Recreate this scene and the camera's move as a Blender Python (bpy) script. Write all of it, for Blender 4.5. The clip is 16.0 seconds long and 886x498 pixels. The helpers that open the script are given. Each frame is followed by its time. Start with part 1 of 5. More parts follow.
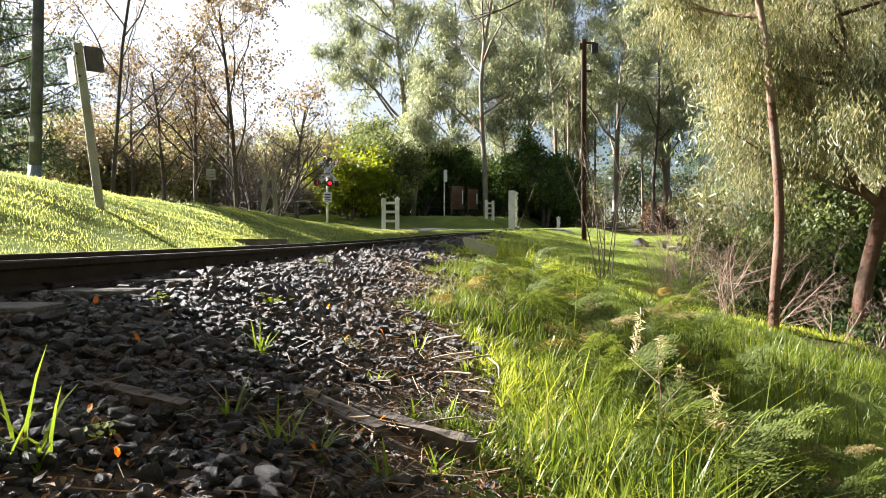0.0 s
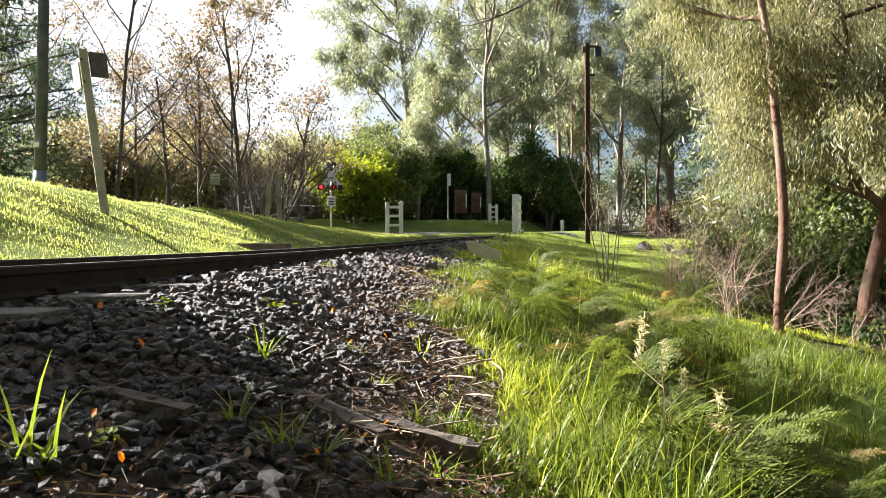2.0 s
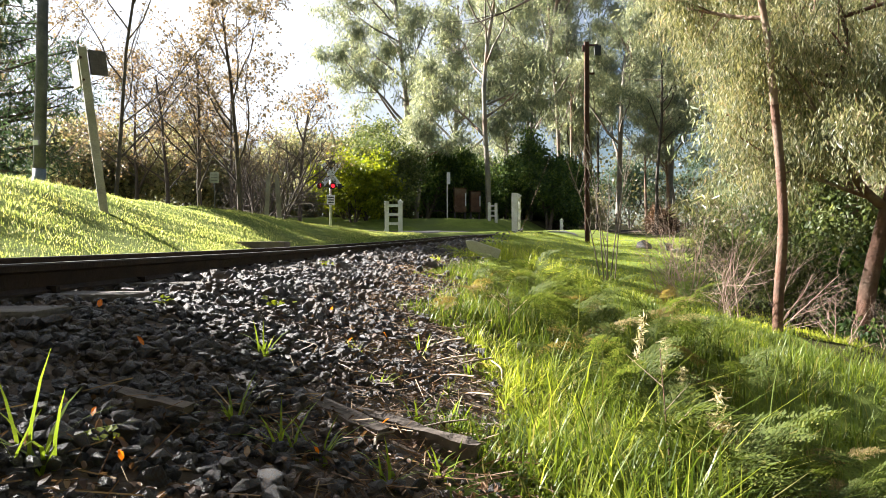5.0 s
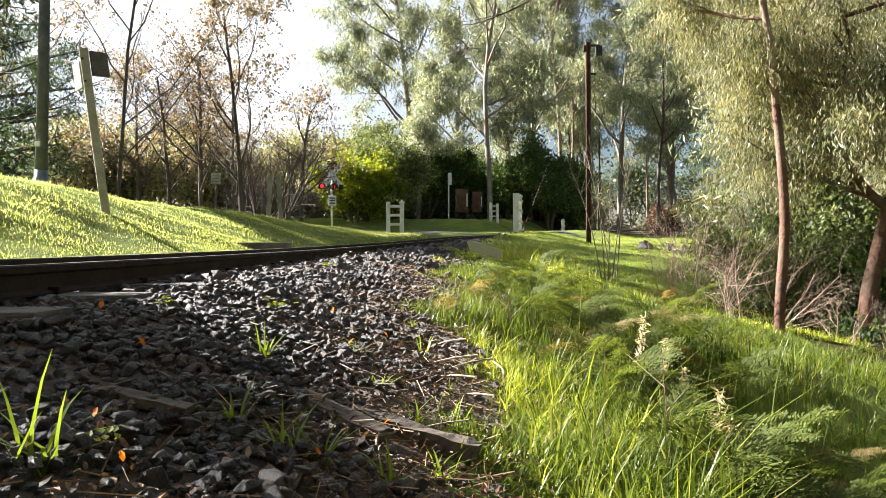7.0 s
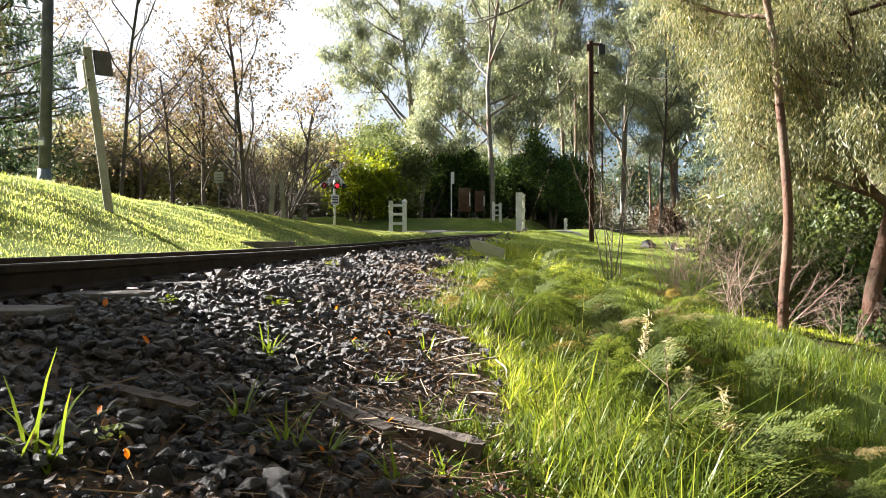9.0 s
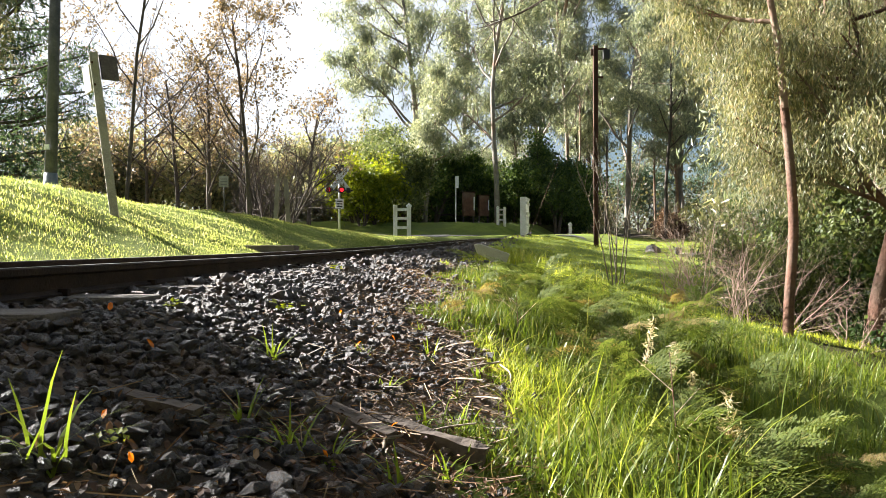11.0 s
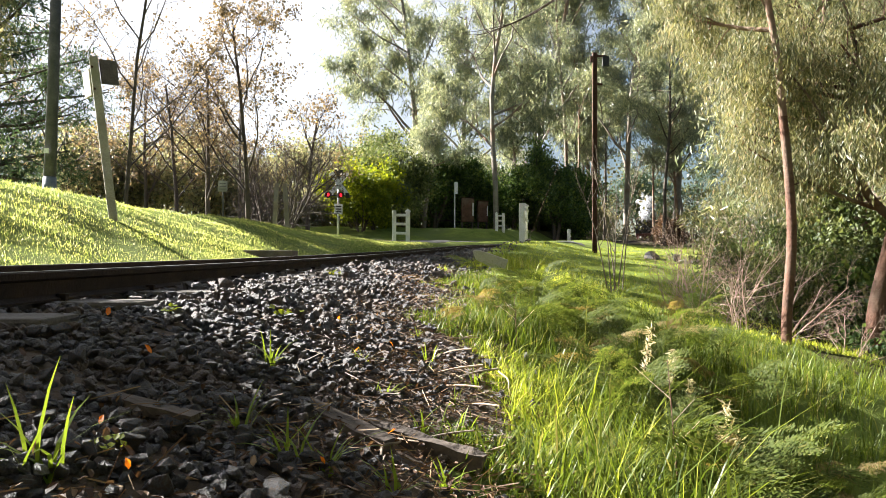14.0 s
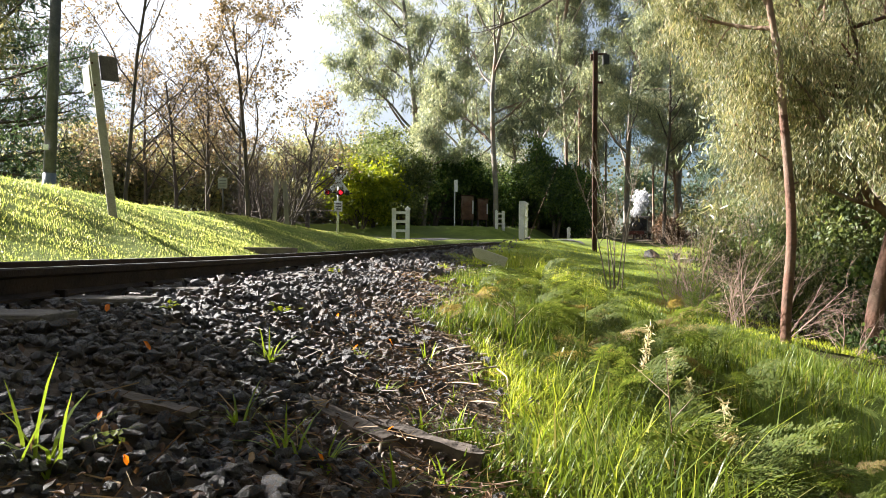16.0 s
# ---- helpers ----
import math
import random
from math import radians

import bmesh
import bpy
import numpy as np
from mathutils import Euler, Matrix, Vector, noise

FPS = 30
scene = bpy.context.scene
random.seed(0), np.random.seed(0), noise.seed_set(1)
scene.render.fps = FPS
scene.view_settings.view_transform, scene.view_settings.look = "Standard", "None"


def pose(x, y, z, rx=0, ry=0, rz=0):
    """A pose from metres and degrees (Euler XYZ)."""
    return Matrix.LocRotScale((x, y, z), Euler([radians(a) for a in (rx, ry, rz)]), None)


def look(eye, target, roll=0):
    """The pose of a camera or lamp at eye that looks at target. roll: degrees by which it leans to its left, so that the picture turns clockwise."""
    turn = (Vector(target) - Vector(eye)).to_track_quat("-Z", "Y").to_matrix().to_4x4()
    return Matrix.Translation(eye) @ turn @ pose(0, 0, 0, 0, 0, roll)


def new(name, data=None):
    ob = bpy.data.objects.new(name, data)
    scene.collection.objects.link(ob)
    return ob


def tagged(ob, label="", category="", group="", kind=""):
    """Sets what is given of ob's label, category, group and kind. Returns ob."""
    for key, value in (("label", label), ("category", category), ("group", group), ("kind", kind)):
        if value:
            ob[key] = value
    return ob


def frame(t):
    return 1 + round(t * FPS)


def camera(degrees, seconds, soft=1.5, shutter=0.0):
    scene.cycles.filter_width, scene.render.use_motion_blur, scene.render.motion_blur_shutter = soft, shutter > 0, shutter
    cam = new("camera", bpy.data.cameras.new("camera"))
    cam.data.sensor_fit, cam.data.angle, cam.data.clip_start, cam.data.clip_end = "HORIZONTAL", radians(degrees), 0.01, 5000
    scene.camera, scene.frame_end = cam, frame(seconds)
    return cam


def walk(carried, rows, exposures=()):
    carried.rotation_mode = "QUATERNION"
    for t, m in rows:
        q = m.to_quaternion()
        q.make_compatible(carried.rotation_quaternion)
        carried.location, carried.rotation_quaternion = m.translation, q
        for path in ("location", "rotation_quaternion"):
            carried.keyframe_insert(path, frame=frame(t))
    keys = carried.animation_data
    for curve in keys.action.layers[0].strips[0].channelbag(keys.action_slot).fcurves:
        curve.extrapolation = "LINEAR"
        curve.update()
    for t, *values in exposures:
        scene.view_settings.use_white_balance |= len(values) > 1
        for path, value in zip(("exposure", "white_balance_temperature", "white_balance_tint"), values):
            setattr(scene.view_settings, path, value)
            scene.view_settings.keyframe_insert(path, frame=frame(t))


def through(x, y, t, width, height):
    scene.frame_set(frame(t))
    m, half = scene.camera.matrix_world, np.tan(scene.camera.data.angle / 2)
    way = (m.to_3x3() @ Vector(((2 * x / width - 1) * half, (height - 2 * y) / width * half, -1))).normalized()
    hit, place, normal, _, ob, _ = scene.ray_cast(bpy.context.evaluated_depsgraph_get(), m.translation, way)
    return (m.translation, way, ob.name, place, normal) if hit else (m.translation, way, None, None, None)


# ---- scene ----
DEG = 64.0
cam = camera(DEG, 16.0, soft=0.65)
PATH = [
    (0.0, pose(0.0000, -0.0000, 0.6000, 90.000, -0.000, 0.000)),
    (0.5, pose(-0.0000, -0.0006, 0.6008, 90.135, 0.061, 0.169)),
    (1.0, pose(0.0018, -0.0010, 0.6010, 90.248, 0.170, 0.313)),
    (1.5, pose(-0.0003, -0.0009, 0.6005, 90.339, 0.132, 0.365)),
    (2.0, pose(0.0025, -0.0029, 0.6014, 90.313, 0.167, 0.311)),
    (2.5, pose(0.0009, -0.0030, 0.6013, 90.211, 0.071, 0.157)),
    (3.0, pose(0.0007, -0.0018, 0.6011, 90.248, -0.000, 0.083)),
    (3.5, pose(0.0008, -0.0037, 0.6010, 90.271, 0.010, 0.162)),
    (4.0, pose(0.0017, -0.0028, 0.6016, 90.279, 0.056, 0.255)),
    (6.5, pose(-0.0001, -0.0016, 0.6012, 90.056, 0.125, 0.243)),
    (7.0, pose(0.0025, -0.0021, 0.6014, 90.246, 0.169, 0.378)),
    (7.5, pose(0.0003, -0.0033, 0.6024, 90.490, 0.079, 0.552)),
    (8.0, pose(0.0010, -0.0037, 0.6019, 90.476, 0.183, 0.656)),
    (8.5, pose(0.0004, -0.0014, 0.6018, 90.382, 0.184, 0.674)),
    (9.0, pose(-0.0003, -0.0015, 0.6000, 90.173, 0.142, 0.588)),
    (11.5, pose(0.0006, -0.0025, 0.6005, 90.559, 0.039, 0.980)),
    (12.0, pose(-0.0009, -0.0019, 0.6008, 90.331, 0.005, 0.696)),
    (12.5, pose(0.0018, -0.0025, 0.6015, 90.420, -0.088, 0.751)),
    (13.0, pose(0.0003, -0.0036, 0.6017, 90.776, -0.139, 0.791)),
    (13.5, pose(-0.0004, -0.0028, 0.6010, 90.782, -0.088, 0.767)),
    (14.0, pose(0.0007, -0.0043, 0.6034, 90.978, -0.244, 0.830)),
    (14.5, pose(-0.0004, -0.0051, 0.6001, 90.956, -0.218, 0.890)),
    (15.0, pose(0.0011, -0.0038, 0.6016, 90.723, -0.298, 0.956)),
    (15.5, pose(0.0019, -0.0037, 0.6024, 90.685, -0.361, 0.932)),
    (16.0, pose(0.0024, -0.0039, 0.6029, 90.796, -0.445, 0.806)),
]
walk(cam, PATH, ((0.0, 2.64), (12.5, 2.64), (14.5, 2.6), (16.0, 2.54)))

# ---- world, sun, exposure ----
scene.view_settings.exposure = 2.64
SUN_AZ, SUN_EL = -68.0, 29.0          # degrees from +Y towards +X, and above the horizon
world = bpy.data.worlds.new("world")
scene.world = world
world.use_nodes = True
_nt = world.node_tree
_sky = _nt.nodes.new("ShaderNodeTexSky")
_sky.sky_type = "NISHITA"
_sky.sun_disc = False
_sky.sun_elevation = radians(SUN_EL)
_sky.sun_rotation = radians(SUN_AZ)
_sky.dust_density = 0.8
_tc = _nt.nodes.new("ShaderNodeTexCoord")
_cl = _nt.nodes.new("ShaderNodeTexNoise")
_cl.inputs["Scale"].default_value, _cl.inputs["Detail"].default_value = 1.6, 6.0
_nt.links.new(_tc.outputs["Generated"], _cl.inputs["Vector"])
_cr = _nt.nodes.new("ShaderNodeValToRGB")      # thin bright cloud
_cr.color_ramp.elements[0].position, _cr.color_ramp.elements[1].position = 0.36, 0.56
_nt.links.new(_cl.outputs[0], _cr.inputs[0])
_cm = _nt.nodes.new("ShaderNodeMix")
_cm.data_type = "RGBA"
_cm.inputs[7].default_value = (13.5, 14.0, 15.2, 1)
_sx = _nt.nodes.new("ShaderNodeVectorMath")     # bright haze on the sun's side of the sky
_sx.operation = "DOT_PRODUCT"
_sx.inputs[1].default_value = (math.sin(radians(SUN_AZ)) * math.cos(radians(SUN_EL)), math.cos(radians(SUN_AZ)) * math.cos(radians(SUN_EL)), math.sin(radians(SUN_EL)))
_nt.links.new(_tc.outputs["Generated"], _sx.inputs[0])
_hr = _nt.nodes.new("ShaderNodeMapRange")
_hr.inputs["From Min"].default_value, _hr.inputs["From Max"].default_value = 0.22, 0.7
_nt.links.new(_sx.outputs["Value"], _hr.inputs["Value"])
_hm = _nt.nodes.new("ShaderNodeMath")
_hm.operation = "MULTIPLY"
_nt.links.new(_cr.outputs[0], _hm.inputs[0])
_nt.links.new(_hr.outputs[0], _hm.inputs[1])
_nt.links.new(_hm.outputs[0], _cm.inputs[0])
_nt.links.new(_sky.outputs[0], _cm.inputs[6])
_nt.links.new(_cm.outputs[2], _nt.nodes["Background"].inputs[0])
_nt.nodes["Background"].inputs[1].default_value = 0.018
sun_data = bpy.data.lights.new("sun", "SUN")
sun_data.energy, sun_data.angle, sun_data.color = 5.0, radians(0.6), (1.0, 0.96, 0.9)
sun = new("sun", sun_data)
_sd = Vector((math.sin(radians(SUN_AZ)) * math.cos(radians(SUN_EL)),
              math.cos(radians(SUN_AZ)) * math.cos(radians(SUN_EL)), math.sin(radians(SUN_EL))))
sun.matrix_world = look(_sd * 60, (0, 0, 0))


# ---- materials ----
def node(nt, kind, **inputs):
    n = nt.nodes.new(kind)
    for k, v in inputs.items():
        n.inputs[k.replace("_", " ")].default_value = v
    return n


def ramp(nt, source, stops):
    r = nt.nodes.new("ShaderNodeValToRGB")
    while len(r.color_ramp.elements) < len(stops):
        r.color_ramp.elements.new(0.5)
    for e, (p, c) in zip(r.color_ramp.elements, stops):
        e.position, e.color = p, (*c, 1)
    nt.links.new(source, r.inputs[0])
    return r.outputs[0]


def mix(nt, kind, fac, a, b):
    m = nt.nodes.new("ShaderNodeMix")
    m.data_type, m.blend_type = "RGBA", kind
    for slot, v in ((0, fac), (6, a), (7, b)):
        if isinstance(v, (int, float)):
            m.inputs[slot].default_value = v
        elif isinstance(v, tuple):
            m.inputs[slot].default_value = (*v, 1)
        else:
            nt.links.new(v, m.inputs[slot])
    return m.outputs[2]


def surface(name, low, high, scale=8.0, rough=0.8, bump=0.3, fine=60.0, metal=0.0, vary=0.25, stain=None, spec=0.4):
    """Two scales of colour and relief, and a random shade for each object or island."""
    m = bpy.data.materials.new(name)
    m.use_nodes = True
    nt = m.node_tree
    bsdf = nt.nodes["Principled BSDF"]
    tc = nt.nodes.new("ShaderNodeTexCoord")
    n1 = node(nt, "ShaderNodeTexNoise", Scale=scale, Detail=6.0, Roughness=0.65)
    n2 = node(nt, "ShaderNodeTexNoise", Scale=fine, Detail=4.0, Roughness=0.7)
    for n in (n1, n2):
        nt.links.new(tc.outputs["Object"], n.inputs["Vector"])
    c = ramp(nt, n1.outputs[0], [(0.3, low), (0.7, high)])
    g = ramp(nt, n2.outputs[0], [(0.3, (0.55, 0.55, 0.55)), (0.7, (1.2, 1.2, 1.2))])
    c = mix(nt, "MULTIPLY", 0.7, c, g)
    geo = nt.nodes.new("ShaderNodeNewGeometry")
    shade = ramp(nt, geo.outputs["Random Per Island"], [(0.0, (1 - vary,) * 3), (1.0, (1 + vary,) * 3)])
    c = mix(nt, "MULTIPLY", 1.0, c, shade)
    info = nt.nodes.new("ShaderNodeObjectInfo")
    shade2 = ramp(nt, info.outputs["Random"], [(0.0, (1 - vary / 2,) * 3), (1.0, (1 + vary / 2,) * 3)])
    c = mix(nt, "MULTIPLY", 1.0, c, shade2)
    if stain:
        n3 = node(nt, "ShaderNodeTexNoise", Scale=scale * 0.35, Detail=5.0)
        nt.links.new(tc.outputs["Object"], n3.inputs["Vector"])
        f = ramp(nt, n3.outputs[0], [(0.48, (0, 0, 0)), (0.62, (1, 1, 1))])
        c = mix(nt, "MIX", f, c, stain)
    nt.links.new(c, bsdf.inputs["Base Color"])
    bsdf.inputs["Roughness"].default_value = rough
    bsdf.inputs["Metallic"].default_value = metal
    bsdf.inputs["Specular IOR Level"].default_value = spec
    if bump:
        b = node(nt, "ShaderNodeBump", Strength=bump, Distance=0.02)
        nt.links.new(n2.outputs[0], b.inputs["Height"])
        nt.links.new(b.outputs[0], bsdf.inputs["Normal"])
    return m


def foliage(name, stops, through=0.45, rough=0.45, spec=0.4):
    """Leaf: colour by island, light passing through."""
    m = bpy.data.materials.new(name)
    m.use_nodes = True
    nt = m.node_tree
    bsdf = nt.nodes["Principled BSDF"]
    geo = nt.nodes.new("ShaderNodeNewGeometry")
    c = ramp(nt, geo.outputs["Random Per Island"], stops)
    tc = nt.nodes.new("ShaderNodeTexCoord")
    n = node(nt, "ShaderNodeTexNoise", Scale=0.9, Detail=3.0)
    nt.links.new(tc.outputs["Object"], n.inputs["Vector"])
    g = ramp(nt, n.outputs[0], [(0.32, (0.5, 0.56, 0.6)), (0.68, (1.3, 1.22, 1.0))])
    c = mix(nt, "MULTIPLY", 0.8, c, g)
    nt.links.new(c, bsdf.inputs["Base Color"])
    bsdf.inputs["Roughness"].default_value = rough
    bsdf.inputs["Specular IOR Level"].default_value = spec
    tr = nt.nodes.new("ShaderNodeBsdfTranslucent")
    nt.links.new(mix(nt, "MULTIPLY", 1.0, c, (1.45, 1.4, 1.0)), tr.inputs[0])
    mx = nt.nodes.new("ShaderNodeMixShader")
    mx.inputs[0].default_value = through
    nt.links.new(bsdf.outputs[0], mx.inputs[1])
    nt.links.new(tr.outputs[0], mx.inputs[2])
    nt.links.new(mx.outputs[0], nt.nodes["Material Output"].inputs[0])
    return m


def glow(name, colour, strength):
    m = bpy.data.materials.new(name)
    m.use_nodes = True
    b = m.node_tree.nodes["Principled BSDF"]
    b.inputs["Base Color"].default_value = (*colour, 1)
    b.inputs["Emission Color"].default_value = (*colour, 1)
    b.inputs["Emission Strength"].default_value = strength
    return m


M_SOIL = surface("soil", (0.045, 0.03, 0.02), (0.12, 0.085, 0.055), 3, 0.95, 0.6, 40)
M_TURF = surface("turf", (0.09, 0.13, 0.025), (0.22, 0.26, 0.06), 1.2, 1.0, 0.6, 30, stain=(0.13, 0.16, 0.05), spec=0.05)
M_FAR = surface("forest_floor", (0.03, 0.035, 0.012), (0.07, 0.06, 0.03), 0.4, 1.0, 0.5, 8, spec=0.05)
M_STONE = surface("ballast_stone", (0.045, 0.042, 0.046), (0.16, 0.148, 0.15), 14, 0.55, 1.0, 120, vary=0.55, spec=0.45, stain=(0.12, 0.085, 0.065))
M_RUST = surface("rail_rust", (0.022, 0.014, 0.011), (0.06, 0.035, 0.024), 6, 0.8, 0.4, 80, metal=0.3)
M_SHINE = surface("rail_head", (0.30, 0.28, 0.26), (0.45, 0.43, 0.41), 5, 0.35, 0.1, 90, metal=0.9)
M_SLEEPER = surface("sleeper_wood", (0.06, 0.05, 0.042), (0.16, 0.14, 0.12), 5, 0.75, 0.6, 50)
M_WHITE = surface("white_paint", (0.62, 0.61, 0.57), (0.8, 0.79, 0.76), 4, 0.6, 0.15, 50, stain=(0.5, 0.48, 0.4), vary=0.05)
M_CREAM = surface("weathered_concrete", (0.35, 0.33, 0.27), (0.52, 0.5, 0.42), 5, 0.85, 0.4, 60, stain=(0.3, 0.29, 0.22), vary=0.08)
M_GREYWOOD = surface("grey_timber", (0.06, 0.053, 0.048), (0.17, 0.15, 0.135), 4, 0.85, 0.5, 45)
M_POLE = surface("pole_timber", (0.05, 0.05, 0.06), (0.12, 0.115, 0.135), 3, 0.85, 0.5, 40)
M_IRON = surface("rusty_iron", (0.05, 0.022, 0.014), (0.11, 0.05, 0.03), 6, 0.75, 0.3, 60, metal=0.3)
M_DARK = surface("black_metal", (0.012, 0.012, 0.013), (0.03, 0.03, 0.03), 5, 0.5, 0.1, 50)
M_BLACK = surface("loco_black", (0.015, 0.014, 0.014), (0.04, 0.036, 0.034), 3, 0.45, 0.1, 40)
M_RED = surface("buffer_red", (0.06, 0.014, 0.01), (0.11, 0.025, 0.018), 4, 0.5, 0.1, 40)
M_BRASS = surface("brass", (0.5, 0.35, 0.12), (0.65, 0.48, 0.2), 4, 0.3, 0.05, 40, metal=1.0)
M_REFL = surface("white_board", (0.7, 0.7, 0.7), (0.85, 0.85, 0.85), 4, 0.4, 0.05, 30, vary=0.03)
M_ROAD = surface("asphalt", (0.045, 0.045, 0.045), (0.085, 0.08, 0.078), 2, 0.9, 0.3, 60)
M_BARKS = surface("smooth_gum_bark", (0.14, 0.12, 0.1), (0.34, 0.3, 0.25), 1.5, 0.8, 0.4, 14, stain=(0.2, 0.13, 0.09))
M_BARKR = surface("red_brown_bark", (0.06, 0.03, 0.02), (0.18, 0.09, 0.06), 3, 0.85, 0.8, 25, stain=(0.22, 0.16, 0.12))
M_BARKM = surface("peeling_bark", (0.15, 0.09, 0.06), (0.36, 0.27, 0.2), 2.5, 0.85, 0.6, 22, stain=(0.2, 0.11, 0.075))
M_BARKD = surface("dark_bark", (0.05, 0.038, 0.03), (0.14, 0.11, 0.09), 3, 0.9, 0.6, 20)
M_BARKG = surface("grey_twig_bark", (0.13, 0.1, 0.075), (0.3, 0.245, 0.19), 4, 0.85, 0.3, 25)
M_TWIG = surface("pink_twig_bark", (0.22, 0.14, 0.11), (0.46, 0.34, 0.27), 6, 0.8, 0.2, 40)
M_STRAWW = surface("dry_stem", (0.34, 0.24, 0.17), (0.56, 0.43, 0.32), 10, 0.8, 0.2, 60)
M_RUSTFOL = foliage("autumn_leaf", [(0, (0.11, 0.08, 0.06)), (0.5, (0.2, 0.15, 0.11)), (0.9, (0.29, 0.21, 0.14)), (1, (0.42, 0.26, 0.1))], 0.3)
M_ORANGE = foliage("orange_leaf", [(0, (0.75, 0.16, 0.015)), (1, (0.9, 0.28, 0.02))], 0.35)
M_LITTER = foliage("leaf_litter", [(0, (0.04, 0.02, 0.012)), (0.6, (0.11, 0.06, 0.035)), (0.9, (0.19, 0.11, 0.065)), (1, (0.28, 0.19, 0.12))], 0.2, 0.6)
M_PLUME = foliage("pale_plume", [(0, (0.42, 0.36, 0.22)), (1, (0.7, 0.63, 0.46))], 0.5, 0.6)
M_STRAW = foliage("straw", [(0, (0.09, 0.045, 0.022)), (0.6, (0.2, 0.115, 0.06)), (1, (0.4, 0.29, 0.17))], 0.25, 0.6)
M_GUM = foliage("gum_leaf", [(0, (0.085, 0.105, 0.052)), (0.5, (0.205, 0.208, 0.112)), (0.85, (0.345, 0.325, 0.195)), (0.96, (0.46, 0.43, 0.34)), (1, (0.32, 0.2, 0.11))], 0.42, 0.42, 0.45)
M_GUMB = foliage("blue_gum_leaf", [(0, (0.13, 0.16, 0.11)), (0.6, (0.28, 0.31, 0.23)), (1, (0.48, 0.49, 0.39))], 0.4, 0.38, 0.6)
M_OLIVE = foliage("olive_leaf", [(0, (0.06, 0.085, 0.03)), (0.6, (0.12, 0.15, 0.055)), (1, (0.22, 0.24, 0.09))], 0.4)
M_WOODS = foliage("woodland_leaf", [(0, (0.035, 0.04, 0.02)), (0.6, (0.075, 0.08, 0.04)), (1, (0.14, 0.12, 0.06))], 0.3)
M_WATTLE = foliage("wattle_leaf", [(0, (0.035, 0.069, 0.023)), (0.6, (0.081, 0.139, 0.038)), (1, (0.185, 0.243, 0.061))], 0.4)
M_LIME = foliage("lime_leaf", [(0, (0.12, 0.16, 0.01)), (0.6, (0.22, 0.26, 0.015)), (1, (0.34, 0.36, 0.03))], 0.5)
M_SCRUB = foliage("scrub_leaf", [(0, (0.13, 0.135, 0.09)), (0.5, (0.25, 0.245, 0.155)), (0.85, (0.37, 0.35, 0.22)), (1, (0.37, 0.27, 0.18))], 0.45)
M_PINE = foliage("conifer_needle", [(0, (0.038, 0.076, 0.046)), (1, (0.114, 0.162, 0.091))], 0.25)
M_GRASS = foliage("long_grass", [(0, (0.045, 0.075, 0.010)), (0.5, (0.1, 0.145, 0.016)), (0.9, (0.19, 0.23, 0.03)), (1, (0.3, 0.25, 0.1))], 0.42, 0.45, 0.35)
M_LAWN = foliage("short_grass", [(0, (0.14, 0.2, 0.05)), (0.5, (0.3, 0.36, 0.1)), (0.85, (0.5, 0.5, 0.19)), (1, (0.74, 0.68, 0.42))], 0.6, 0.45, 0.35)
M_FERN = foliage("fern_frond", [(0, (0.055, 0.08, 0.015)), (0.7, (0.1, 0.13, 0.026)), (1, (0.16, 0.16, 0.045))], 0.45, 0.6, 0.2)
M_BLADE = foliage("lush_blade", [(0, (0.15, 0.2, 0.02)), (0.6, (0.28, 0.33, 0.035)), (0.93, (0.41, 0.43, 0.07)), (1, (0.45, 0.36, 0.16))], 0.5, 0.4, 0.4)
M_DRYFERN = foliage("dry_fern", [(0, (0.17, 0.12, 0.04)), (1, (0.29, 0.22, 0.085))], 0.45, 0.6)
M_WEED = foliage("weed_blade", [(0, (0.120, 0.188, 0.015)), (1, (0.262, 0.338, 0.038))], 0.5, 0.35)
M_LAMPON = glow("red_lamp_light", (1.0, 0.02, 0.04), 0.22)
M_REDGLASS = surface("red_glass", (0.04, 0.003, 0.004), (0.07, 0.005, 0.006), 4, 0.2, 0.0, 30)


def steam_material():
    """Bright condensed steam, soft and matt."""
    m = surface("steam", (0.7, 0.7, 0.73), (0.82, 0.82, 0.84), 3, 1.0, 0.4, 8, vary=0.03, spec=0.0)
    nt = m.node_tree
    clear = nt.nodes.new("ShaderNodeBsdfTransparent")
    mx = nt.nodes.new("ShaderNodeMixShader")
    mx.inputs[0].default_value = 0.68
    nt.links.new(nt.nodes["Principled BSDF"].outputs[0], mx.inputs[1])
    nt.links.new(clear.outputs[0], mx.inputs[2])
    nt.links.new(mx.outputs[0], nt.nodes["Material Output"].inputs[0])
    return m


M_STEAM = steam_material()


# ---- mesh helpers ----
def mesh_np(name, V, F, mats, smooth=False, idx=None):
    """A mesh from vertex and equal-sided face arrays."""
    V, F = np.asarray(V, np.float32), np.asarray(F, np.int32)
    me = bpy.data.meshes.new(name)
    me.vertices.add(len(V))
    me.vertices.foreach_set("co", V.ravel())
    me.loops.add(F.size)
    me.loops.foreach_set("vertex_index", F.ravel())
    me.polygons.add(len(F))
    me.polygons.foreach_set("loop_start", np.arange(len(F), dtype=np.int32) * F.shape[1])
    me.polygons.foreach_set("use_smooth", np.full(len(F), bool(smooth)))
    for m in (mats if isinstance(mats, (list, tuple)) else [mats]):
        me.materials.append(m)
    if idx is not None:
        me.polygons.foreach_set("material_index", np.asarray(idx, np.int32))
    me.update(calc_edges=True)
    return me


